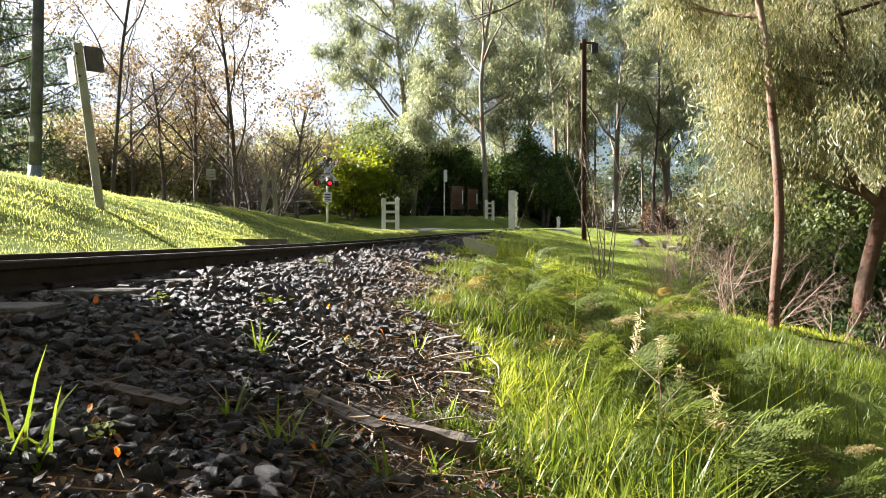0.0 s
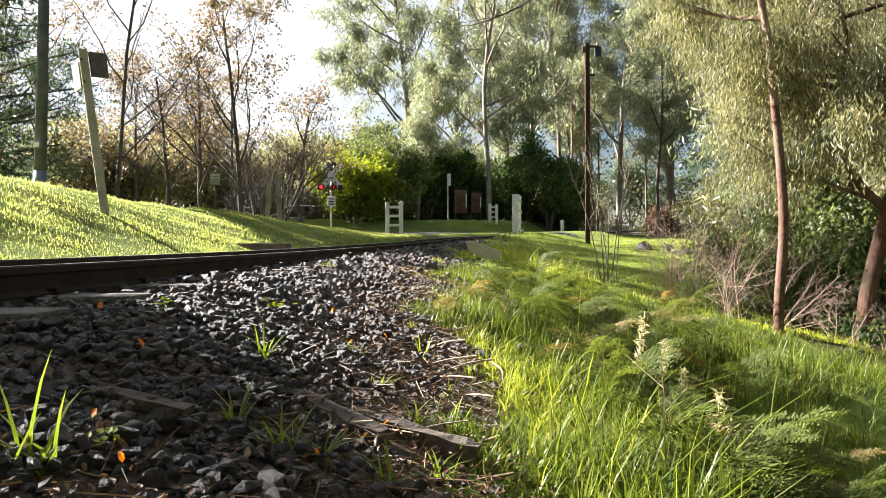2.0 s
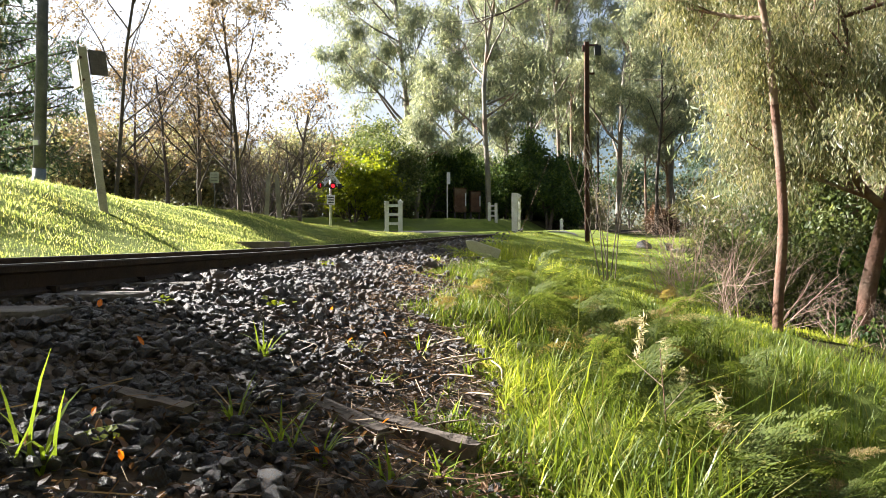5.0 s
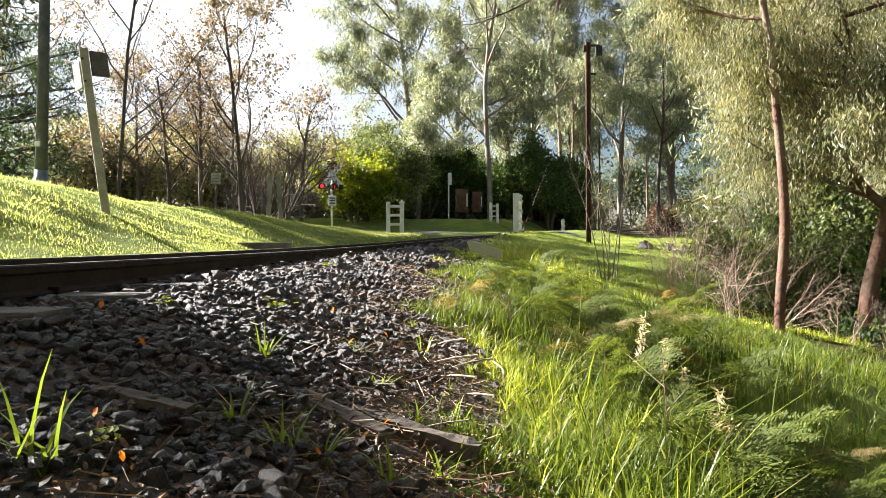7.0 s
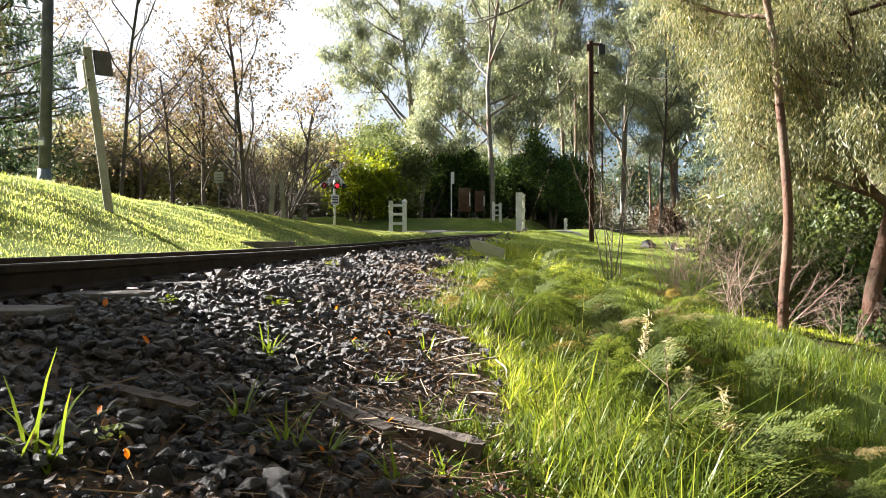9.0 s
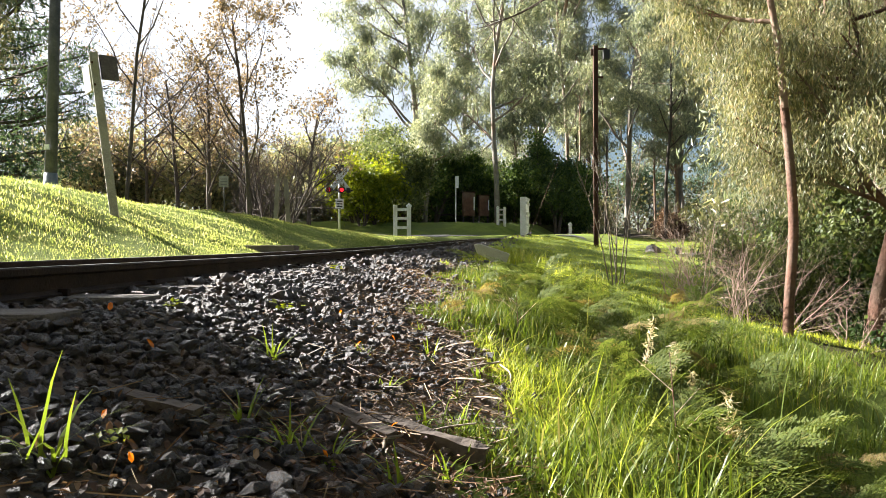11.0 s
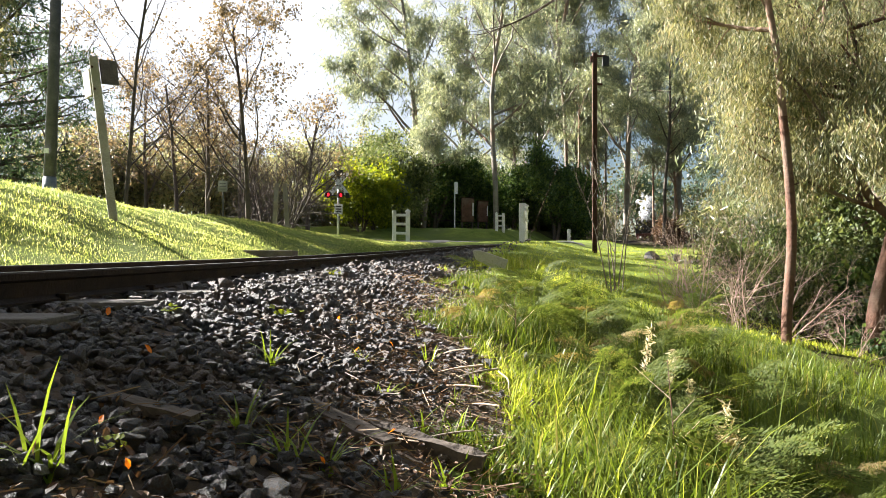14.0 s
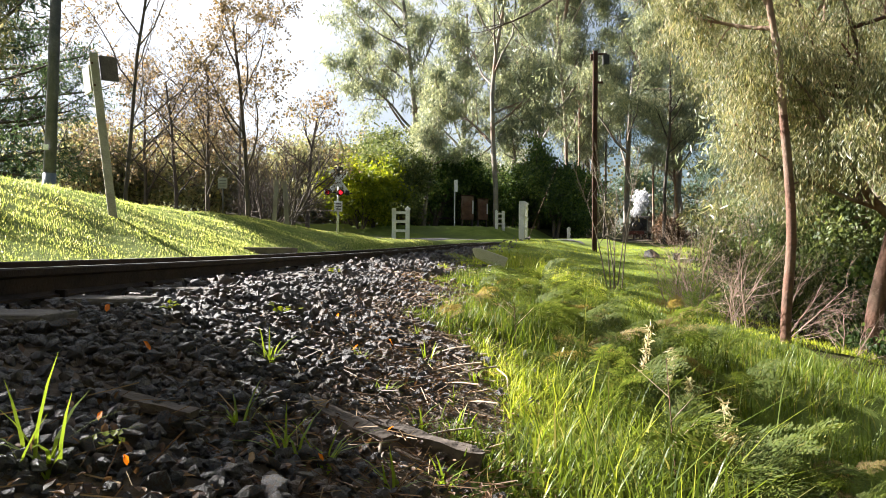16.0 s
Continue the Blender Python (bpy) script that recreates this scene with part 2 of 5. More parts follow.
def part_me(name, me, parent=None, label="", at=None):
    ob = new(name, me)
    ob.parent = parent
    if at is not None:
        ob.matrix_local = at
    if label:
        tagged(ob, label)
    return ob


def part(name, bm, material, parent=None, label="", at=None, smooth=False):
    """Links a bmesh as one mesh object under a thing or a part."""
    me = bpy.data.meshes.new(name)
    bm.to_mesh(me)
    bm.free()
    me.materials.append(material)
    if smooth:
        for p in me.polygons:
            p.use_smooth = True
    return part_me(name, me, parent, label, at)


def thing(name, m, label, category, group="", kind=""):
    ob = new(name)
    ob.empty_display_size = 0.1
    ob.matrix_world = m
    return tagged(ob, label, category, group, kind)


def box(bm, x0, y0, z0, x1, y1, z1, bevel=0.0, m=None):
    mm = Matrix.Translation(((x0 + x1) / 2, (y0 + y1) / 2, (z0 + z1) / 2)) @ Matrix.Diagonal((x1 - x0, y1 - y0, z1 - z0, 1))
    r = bmesh.ops.create_cube(bm, size=1.0, matrix=(m or Matrix()) @ mm)
    if bevel:
        es = list({e for v in r["verts"] for e in v.link_edges})
        bmesh.ops.bevel(bm, geom=es, offset=bevel, segments=2, affect="EDGES", profile=0.6)
    return bm


def cyl(bm, p0, p1, r0, r1=None, n=14, cap=True):
    p0, p1 = Vector(p0), Vector(p1)
    d = p1 - p0
    m = Matrix.Translation((p0 + p1) / 2) @ d.to_track_quat("Z", "Y").to_matrix().to_4x4()
    bmesh.ops.create_cone(bm, cap_ends=cap, segments=n, radius1=r0, radius2=r0 if r1 is None else r1, depth=d.length, matrix=m)
    return bm


def B():
    return bmesh.new()


def rots(n, rng, tilt=None):
    """Random rotation matrices; tilt limits the lean from upright (degrees)."""
    a = rng.uniform(0, 2 * np.pi, n)
    if tilt is None:
        q = rng.normal(size=(n, 4))
        q /= np.linalg.norm(q, axis=1)[:, None]
        w, x, y, z = q.T
        return np.stack([np.stack([1 - 2 * (y * y + z * z), 2 * (x * y - z * w), 2 * (x * z + y * w)], -1),
                         np.stack([2 * (x * y + z * w), 1 - 2 * (x * x + z * z), 2 * (y * z - x * w)], -1),
                         np.stack([2 * (x * z - y * w), 2 * (y * z + x * w), 1 - 2 * (x * x + y * y)], -1)], 1)
    b = np.radians(tilt) * rng.normal(size=n)
    ca, sa, cb, sb = np.cos(a), np.sin(a), np.cos(b), np.sin(b)
    o, i = np.zeros(n), np.ones(n)
    Rz = np.stack([np.stack([ca, -sa, o], -1), np.stack([sa, ca, o], -1), np.stack([o, o, i], -1)], 1)
    Rx = np.stack([np.stack([i, o, o], -1), np.stack([o, cb, -sb], -1), np.stack([o, sb, cb], -1)], 1)
    return Rz @ Rx


def scatter(template_v, template_f, pos, R, scale):
    """Copies of a template, joined: scale is (n,) or (n, 3)."""
    tv, tf = np.asarray(template_v, float), np.asarray(template_f)
    n = len(pos)
    s = np.asarray(scale, float)
    s = np.repeat(s[:, None], 3, 1) if s.ndim == 1 else s
    V = np.einsum("nij,nvj->nvi", R, tv[None] * s[:, None, :]) + np.asarray(pos)[:, None, :]
    F = tf[None] + (np.arange(n) * len(tv))[:, None, None]
    return V.reshape(-1, 3), F.reshape(-1, tf.shape[1])


def join_np(parts):
    V, F, o = [], [], 0
    for v, f in parts:
        V.append(v)
        F.append(f + o)
        o += len(v)
    return np.concatenate(V), np.concatenate(F)


LEAF_V = np.array([(0, 0, 0), (0.105, 0.4, 0.03), (0, 1, -0.08), (-0.105, 0.4, 0.03)])   # slim, along +Y
LEAF_F = np.array([(0, 1, 2, 3)])
ROUND_V = np.array([(0, 0, 0), (0.34, 0.45, 0.06), (0, 1, -0.02), (-0.34, 0.45, 0.06)])


def lawn_blade(bend):
    v = [(s * w, bend * z * z, z) for z, w in ((0, 0.5), (0.55, 0.42), (1.0, 0.05)) for s in (-1, 1)]
    return np.array(v), np.array([(0, 1, 3, 2), (2, 3, 5, 4)])


def blade_template(bend):
    z = np.array([0, 0.4, 0.75, 1.0])
    y = bend * z ** 2
    w = np.array([0.5, 0.45, 0.3, 0.03])
    v = [(s * w[i], y[i], z[i] - 0.35 * bend * bend * z[i] ** 2) for i in range(4) for s in (-1, 1)]
    return np.array(v), np.array([(2 * i, 2 * i + 1, 2 * i + 3, 2 * i + 2) for i in range(3)])


# ---- the lie of the land ----
RAIL_Y = [-60, -20, 0, 2.5, 5.3, 10.2, 17.9, 26, 40, 89, 150, 400]
RAIL_Z = [0.2, 0.42, 0.535, 0.556, 0.587, 0.665, 0.86, 1.18, 1.65, 3.3, 5.0, 9.0]
GAUGE = 0.762
_ky = np.arange(-60, 401, 0.5)
_kz = np.interp(_ky, RAIL_Y, RAIL_Z)
_kz = np.convolve(np.pad(_kz, 6, mode="edge"), np.ones(13) / 13, "valid")


def rail_z(y):
    return np.interp(y, _ky, _kz)


def rail_x(y):
    """Near rail: straight, an easy curve to the right, straight again."""
    y = np.asarray(y, float)
    R, y0, th = 80.0, 6.0, radians(20)
    t = np.clip(y - y0, 0, R * math.sin(th))
    x = -1.55 + R - np.sqrt(R * R - t * t)
    return x + np.clip(y - y0 - R * math.sin(th), 0, None) * math.tan(th)


def smooth(a, b, x):
    t = np.clip((np.asarray(x, float) - a) / (b - a), 0, 1)
    return t * t * (3 - 2 * t)


def bumps(x, y):
    return (0.5 * np.sin(1.7 * x + 0.6 * y) + 0.4 * np.sin(2.9 * y - 1.1 * x + 1) + 0.35 * np.sin(4.3 * x + 3.1 * y + 2)
            + 0.2 * np.sin(9.1 * x - 7.3 * y))


def ground_z(x, y):
    x, y = np.asarray(x, float), np.asarray(y, float)
    u = x - rail_x(y)
    zr = rail_z(y)
    bed = zr - 0.155
    k1 = 0.05 + 0.30 * (1 - smooth(2.0, 9.0, y))
    k2 = 0.02 + 0.20 * (1 - smooth(9.0, 24.0, y))
    right = bed - k1 * np.clip(u - 0.5, 0, 1.7) - k2 * np.clip(u - 2.2, 0, 7) - 0.5 * k2 * np.clip(u - 9.2, 0, 20)
    right = right + 0.36 * smooth(15, 25, y) * (1 - smooth(40, 52, y)) * smooth(0.8, 1.5, u) * (1 - smooth(2.2, 5.0, u))
    right = right - 0.42 * smooth(2.2, 3.0, u) * smooth(0.0, 1.2, y) * (1 - smooth(3.0, 5.2, y))
    v = -u - GAUGE - 0.65
    taper = 1 - smooth(8, 30, y)
    climb = 1.15 * taper * (0.45 * smooth(0.0, 3.0, v) + 0.55 * np.clip(v / 3.0, 0, 1)) + 0.02 * np.clip(v - 2, 0, 40) * (1 - 0.5 * smooth(17, 30, y))
    left = bed - 0.05 + climb + 0.27 * smooth(0, 0.5, v) * smooth(12, 20, y) + 0.75 * smooth(39, 44, y) * smooth(0.8, 3.0, v)
    z = np.where(u > -GAUGE / 2, right, np.where(v > 0, left, bed))
    rough = smooth(1.6, 3.0, u) * 0.05 + smooth(0.2, 1.5, v) * 0.035
    return z + rough * bumps(x, y)


def build_ground():
    xs = np.concatenate([np.linspace(-400, -40, 13)[:-1], np.linspace(-40, -12, 29)[:-1], np.linspace(-12, 12, 121)[:-1],
                         np.linspace(12, 45, 34)[:-1], np.linspace(45, 400, 14)])
    ys = np.concatenate([np.linspace(-200, -12, 20)[:-1], np.linspace(-12, 0, 25)[:-1], np.linspace(0, 16, 97)[:-1],
                         np.linspace(16, 60, 89)[:-1], np.linspace(60, 140, 41)[:-1], np.linspace(140, 600, 24)])
    X, Y = np.meshgrid(xs, ys)
    V = np.stack([X, Y, ground_z(X, Y)], -1).reshape(-1, 3)
    nx, ny = len(xs), len(ys)
    i = (np.arange(ny - 1)[:, None] * nx + np.arange(nx - 1)[None]).ravel()
    F = np.stack([i, i + 1, i + nx + 1, i + nx], -1)
    c = V[F].mean(1)
    u = c[:, 0] - rail_x(c[:, 1])
    edge = 1.75 + 0.25 * np.sin(c[:, 1] * 2.3) - 0.6 * smooth(8, 14, c[:, 1])
    idx = np.where((u > -1.5) & (u < edge), 0, 1)
    far = (np.abs(c[:, 0] - 2) > 22) | (c[:, 1] > 52) | ((u > 5.5) & (c[:, 1] < 14))
    idx = np.where(far & (idx == 1), 2, idx)
    ob = new("ground", mesh_np("ground", V, F, [M_SOIL, M_TURF, M_FAR], True, idx))
    tagged(ob, "grassy railway embankment with soil beside the track", "ground", kind="structure")


build_ground()


# ---- track ----
def rail_mesh(off):
    """Flat-bottomed rail swept along the line; off is the distance from the near rail's middle."""
    prof = np.array([(-.045, 0), (.045, 0), (.045, .008), (.008, .022), (.007, .075), (.024, .085), (.024, .108), (.018, .114),
                     (-.018, .114), (-.024, .108), (-.024, .085), (-.007, .075), (-.008, .022), (-.045, .008)])
    ys = np.concatenate([np.arange(-30, 40, 0.5), np.arange(40, 135, 2.0)])
    x, z = rail_x(ys), rail_z(ys)
    dx = np.gradient(x, ys)
    nrm = np.stack([np.ones_like(dx), -dx], -1) / np.sqrt(1 + dx ** 2)[:, None]
    n = len(prof)
    V = np.empty((len(ys), n, 3))
    for k, (a, h) in enumerate(prof):
        V[:, k, 0] = x + nrm[:, 0] * (a + off)
        V[:, k, 1] = ys + nrm[:, 1] * (a + off)
        V[:, k, 2] = z - 0.114 + h
    i = np.arange(len(ys) - 1)[:, None] * n
    j = np.arange(n)[None]
    F = np.stack([i + j, i + (j + 1) % n, i + n + (j + 1) % n, i + n + j], -1).reshape(-1, 4)
    idx = np.tile((np.isin(np.arange(n), (7,))).astype(int), len(ys) - 1)
    return mesh_np("rail", V.reshape(-1, 3), F, [M_RUST, M_SHINE], False, idx)


def heading(y):
    return math.atan2(float(rail_x(y + 0.1) - rail_x(y - 0.1)), 0.2)


def build_track():
    tr = thing("railway_track", Matrix(), "narrow gauge track with rusty rails on timber sleepers", "railway track", kind="structure")
    part_me("rail", rail_mesh(0.0), tr, "rusty steel rail with a worn bright head")
    part_me("rail", rail_mesh(-GAUGE), tr, "rusty steel rail with a worn bright head")
    rng = random.Random(4)
    bm = box(B(), -0.76, -0.105, -0.13, 0.76, 0.105, 0.0, 0.012)
    sleeper = part("sleeper", bm, M_SLEEPER, tr)
    bm = B()
    box(bm, -0.012, -0.012, -0.02, 0.012, 0.012, 0.012, 0.003)
    box(bm, -0.012, -0.012, 0.006, 0.028, 0.012, 0.018, 0.003)
    spike = part("spike", bm, M_RUST, tr)
    y = -4.0
    first = True
    while y < 80:
        h = heading(y)
        c = Vector((float(rail_x(y)), y, float(rail_z(y)) - 0.116))
        c += Vector((math.cos(h), -math.sin(h), 0)) * (-GAUGE / 2)
        m = Matrix.Translation(c) @ Matrix.Rotation(-h + radians(rng.uniform(-1.5, 1.5)), 4, "Z")
        ob = sleeper if first else part_me("sleeper", sleeper.data, tr)
        ob.matrix_local = m @ pose(rng.uniform(-.03, .03), 0, 0)
        if y < 14:
            for sx in (GAUGE / 2 + 0.052, GAUGE / 2 - 0.052, -GAUGE / 2 + 0.052, -GAUGE / 2 - 0.052):
                s = spike if first else part_me("spike", spike.data, tr)
                s.matrix_local = m @ pose(sx, rng.uniform(-.05, .05), 0.01, 0, 0, 0 if sx in (GAUGE / 2 - 0.052, -GAUGE / 2 - 0.052) else 180)
                first = False
        y += 0.68 + rng.uniform(-0.03, 0.03)
    for yy in (15.4,):
        bm = B()
        box(bm, 0.006, -0.23, 0.026, 0.03, 0.23, 0.08, 0.004)
        for k in (-0.17, -0.06, 0.06, 0.17):
            cyl(bm, (0.03, k, 0.052), (0.05, k, 0.052), 0.014, n=6)
        part("fishplate", bm, M_RUST, tr, "", Matrix.Translation((float(rail_x(yy)), yy, float(rail_z(yy)) - 0.114)) @ Matrix.Rotation(-heading(yy), 4, "Z"))


build_track()


# ---- ballast ----
def stone_template(rng, n=11):
    bm = B()
    pts = rng.normal(size=(n, 3))
    pts /= np.linalg.norm(pts, axis=1)[:, None]
    pts *= np.array([1, 0.8, 0.62]) * rng.uniform(0.68, 1.15, (n, 1))
    for p in pts:
        bm.verts.new(p)
    r = bmesh.ops.convex_hull(bm, input=bm.verts)
    bmesh.ops.delete(bm, geom=[e for e in r["geom_interior"] if isinstance(e, bmesh.types.BMVert)], context="VERTS")
    bm.verts.index_update()
    v = np.array([x.co[:] for x in bm.verts])
    f = np.array([[x.index for x in q.verts] for q in bm.faces])
    bm.free()
    return v, f


def build_ballast():
    rng = np.random.default_rng(5)
    temps = [stone_template(rng) for _ in range(10)] + [stone_template(rng, 16) for _ in range(10)]
    bed = thing("ballast", Matrix(), "loose grey crushed stone ballast shoulder beside the rails", "ballast", kind="structure")
    P, S = [], []
    for y0, y1, dens, size in ((0.5, 3.2, 2500, 0.0165), (3.2, 7, 1250, 0.023), (7, 16, 380, 0.034), (16, 26, 120, 0.045), (-3, 0.5, 250, 0.03)):
        n = int((y1 - y0) * 3.3 * dens)
        y = rng.uniform(y0, y1, n)
        u = rng.uniform(-1.35, 2.0, n)
        edge = 1.55 + 0.3 * np.sin(y * 2.3) - 0.55 * smooth(7, 13, y)
        thin = np.where(u < 0.75, 1.0, 1 - 0.9 * smooth(0.75, edge + 0.2, u))
        thin = np.where(u < -0.15, 0.3, thin)
        keep = (rng.uniform(size=n) < thin)
        y, u = y[keep], u[keep]
        x = rail_x(y) + u
        s = size * np.exp(rng.normal(0, 0.28, len(y)))
        z = ground_z(x, y) + rng.uniform(-0.3, 1.25, len(y)) * s + 0.012 * bumps(x * 3, y * 3)
        rail_gap = (np.abs(u) < 0.06) | (np.abs(u + GAUGE) < 0.06)
        keep = ~rail_gap
        P.append(np.stack([x, y, z], -1)[keep])
        S.append(s[keep])
    P, S = np.concatenate(P), np.concatenate(S)
    near = np.where((P[:, 1] > 1.0) & (P[:, 1] < 2.6) & (P[:, 0] > -1.1) & (P[:, 0] < 0.1))[0]
    pick = near[np.argsort(-S[near])[:290]]
    rest = np.setdiff1d(np.arange(len(P)), pick)
    R = rots(len(P), rng, 55)
    which = np.where((P[:, 1] < 2.9) & (P[:, 1] > 0.8), rng.integers(10, 20, len(P)), rng.integers(0, 10, len(P)))
    meshes = [mesh_np("stone", v, f, M_STONE) for v, f in temps]
    for i in pick:
        m = Matrix(R[i].tolist()).to_4x4()
        m.translation = P[i]
        part_me("stone", meshes[which[i]], bed, "", m @ Matrix.Scale(float(S[i]), 4))
    chunks = []
    for k, (v, f) in enumerate(temps):
        s = rest[which[rest] == k]
        chunks.append(scatter(v, f, P[s], R[s], S[s]))
    tagged(part_me("loose_stones", mesh_np("loose_stones", *join_np(chunks), M_STONE), bed), kind="stuff")


build_ballast()


# ---- grass ----
def grass(name, label, n, sample, height, width, material, seed, bends=(0.25, 0.6, 0.95), tilt=14, template=blade_template):
    rng = np.random.default_rng(seed)
    x, y, hs = sample(rng, n)
    z = ground_z(x, y) - 0.01
    P = np.stack([x, y, z], -1)
    h = height * hs * np.exp(rng.normal(0, 0.3, len(x)))
    R = rots(len(x), rng, tilt)
    chunks = []
    w = rng.integers(0, len(bends), len(x))
    for k, b in enumerate(bends):
        v, f = template(b)
        s = w == k
        sc = np.stack([np.full(s.sum(), 1.0) * width * rng.uniform(0.6, 1.3, s.sum()), h[s], h[s]], -1)
        chunks.append(scatter(v, f, P[s], R[s], sc))
    ob = new(name, mesh_np(name, *join_np(chunks), material))
    return tagged(ob, label, "grass", kind="stuff")


def verge_near(rng, n):
    y = 0.9 + 7.5 * rng.uniform(size=n) ** 1.4
    e = 1.9 - 0.11 * (np.clip(y, 1, 6) - 2) + 0.14 * np.sin(y * 2.3) + 0.1 * np.sin(y * 5.1)
    u = e - 0.12 + np.where(rng.uniform(size=n) < 0.55, rng.exponential(0.9, n), rng.uniform(0, 5.0, n))
    # tufts
    m = n // 14
    tu, ty = u[:m], y[:m]
    k = rng.integers(0, m, n)
    u, y = tu[k] + rng.normal(0, 0.035, n), ty[k] + rng.normal(0, 0.035, n)
    e = e[:m][k]
    patch = 0.5 + 0.35 * bumps(1.5 * (rail_x(y) + u), 1.5 * y)
    ok = (u < 6.5) & (rng.uniform(size=n) < (0.45 + 0.5 * patch) * (1 - 0.5 * smooth(2.2, 2.4, u) * (1 - smooth(2.6, 3.2, y))))
    hs = 0.25 + 0.75 * smooth(-0.05, 0.45, u - e) * (0.5 + 0.7 * np.clip(patch, 0, 1))
    hs = hs * (1 - 0.5 * smooth(4.5, 7.5, y))
    return (rail_x(y) + u)[ok], y[ok], hs[ok]


def verge_far(rng, n):
    y = 8 + 34 * rng.uniform(size=n) ** 1.6
    e = 1.35 - 0.3 * smooth(12, 18, y) + 0.15 * np.sin(y * 1.7)
    u = e + rng.uniform(0, 1, n) ** 1.3 * 9
    ok = (rail_x(y) + u < 0.42 * y + 1.5) & ~((y > 27) & (y < 40) & (u < 4)) & ~((np.abs(rail_x(y) + u - 0.5) < 0.6) & (y > 8) & (y < 11.2))
    return (rail_x(y) + u)[ok], y[ok], ((0.35 + 1.1 * np.exp(-(u - 2.2) ** 2 / 1.2) * (1 - smooth(12, 20, y))) * (0.35 + 0.65 * smooth(0, 0.8, u - e)))[ok]


def bank(rng, n):
    y = 2.2 + 24 * rng.uniform(size=n) ** 1.5
    v = rng.uniform(0, 1, n) ** 1.25 * 5.0
    ok = ~((y > 27) & (y < 40))
    x = rail_x(y) - GAUGE - 0.75 - v
    ok &= (x > -0.72 * y - 0.6)
    return x[ok], y[ok], (0.85 + 0.15 * smooth(0.2, 1.6, v) + 0.3 * bumps(x, y))[ok]


grass("long_grass", "lush bright green long grass on the embankment", 100000, verge_near, 0.2, 0.0068, M_GRASS, 11, (0.45, 0.9, 1.25, 1.5), 30)
grass("verge_grass", "green grass on the far verge and lawn", 56000, verge_far, 0.12, 0.012, M_BLADE, 12, (0.3, 0.7, 1.1), 24, lawn_blade)
def lush(rng, n):
    """Tall drooping clumps at the top of the embankment."""
    m = n // 40
    cy = 1.55 + 2.6 * rng.uniform(size=m) ** 1.2
    cu = 2.0 - 0.07 * cy + rng.exponential(0.16, m)
    k = rng.integers(0, m, n)
    y, u = cy[k] + rng.normal(0, 0.03, n), cu[k] + rng.normal(0, 0.03, n)
    x = rail_x(y) + u
    ok = bumps(2.1 * x + 1, 2.1 * y) > -0.75
    hs = (0.6 + 0.4 * rng.uniform(size=m))[k] * (1 - 0.35 * smooth(3.0, 4.2, y)) * (0.45 + 0.55 * smooth(1.9, 2.25, u))
    return x[ok], y[ok], hs[ok]


grass("tall_grass", "tall bright drooping grass clumps beside the ballast", 7000, lush, 0.24, 0.0075, M_BLADE, 14, (0.8, 1.2, 1.5, 1.8), 30)
grass("bank_grass", "short sunlit grass on the cutting bank", 240000, bank, 0.031, 0.0065, M_LAWN, 13, tilt=58, template=lawn_blade)


# ---- trees ----
def grow(rng, out, tips, p, d, length, r, level, cfg):
    """One limb as a bending line, and its limbs in turn."""
    n = 7 if level == 0 else (5 if level < 3 else 3)
    pts, rad = [np.array(p, float)], [r]
    d = np.array(d, float)
    wander = cfg["wander"][min(level, len(cfg["wander"]) - 1)]
    for i in range(n):
        d = d + rng.normal(0, wander, 3) + np.array([0, 0, cfg["lift"][min(level, len(cfg["lift"]) - 1)]])
        d /= np.linalg.norm(d)
        pts.append(pts[-1] + d * length / n)
        rad.append(r * (1 - (0.62 if level == 0 else 0.75) * (i + 1) / n))
    pts, rad = np.array(pts), np.array(rad)
    out.append((pts, rad, level))
    if level >= cfg["levels"]:
        tips.append(pts)
        return
    k = cfg["kids"][level]
    t0 = cfg["from"][level]
    for j in range(k):
        t = t0 + (1 - t0) * (j + rng.uniform(0.2, 0.9)) / k
        i = min(int(t * n), n - 1)
        q = pts[i] + (pts[i + 1] - pts[i]) * (t * n - i)
        ax = pts[i + 1] - pts[i]
        ax /= np.linalg.norm(ax)
        side = rng.normal(size=3)
        side -= ax * side.dot(ax)
        side /= np.linalg.norm(side)
        a = radians(cfg["angle"][level] * rng.uniform(0.7, 1.3))
        nd = ax * math.cos(a) + side * math.sin(a)
        grow(rng, out, tips, q, nd, length * cfg["ratio"][level] * rng.uniform(0.7, 1.15) * (1.15 - 0.5 * t), np.interp(t, np.linspace(0, 1, n + 1), rad) * cfg.get("thick", 0.62), level + 1, cfg)


def tubes(limbs, sides=(9, 5, 3, 3, 3)):
    V, F, o = [], [], 0
    for pts, rad, level in limbs:
        k = sides[min(level, len(sides) - 1)]
        t = np.gradient(pts, axis=0)
        t /= np.linalg.norm(t, axis=1)[:, None]
        ref = np.array([1.0, 0.1, 0]) if abs(t[0, 2]) > 0.7 else np.array([0, 0, 1.0])
        a = np.cross(t, ref)
        a /= np.linalg.norm(a, axis=1)[:, None]
        b = np.cross(t, a)
        th = np.arange(k) * 2 * np.pi / k
        ring = pts[:, None] + rad[:, None, None] * (np.cos(th)[None, :, None] * a[:, None] + np.sin(th)[None, :, None] * b[:, None])
        V.append(ring.reshape(-1, 3))
        i = np.arange(len(pts) - 1)[:, None] * k
        j = np.arange(k)[None]
        F.append(np.stack([i + j, i + (j + 1) % k, i + k + (j + 1) % k, i + k + j], -1).reshape(-1, 4) + o)
        o += len(pts) * k
    return np.concatenate(V), np.concatenate(F)


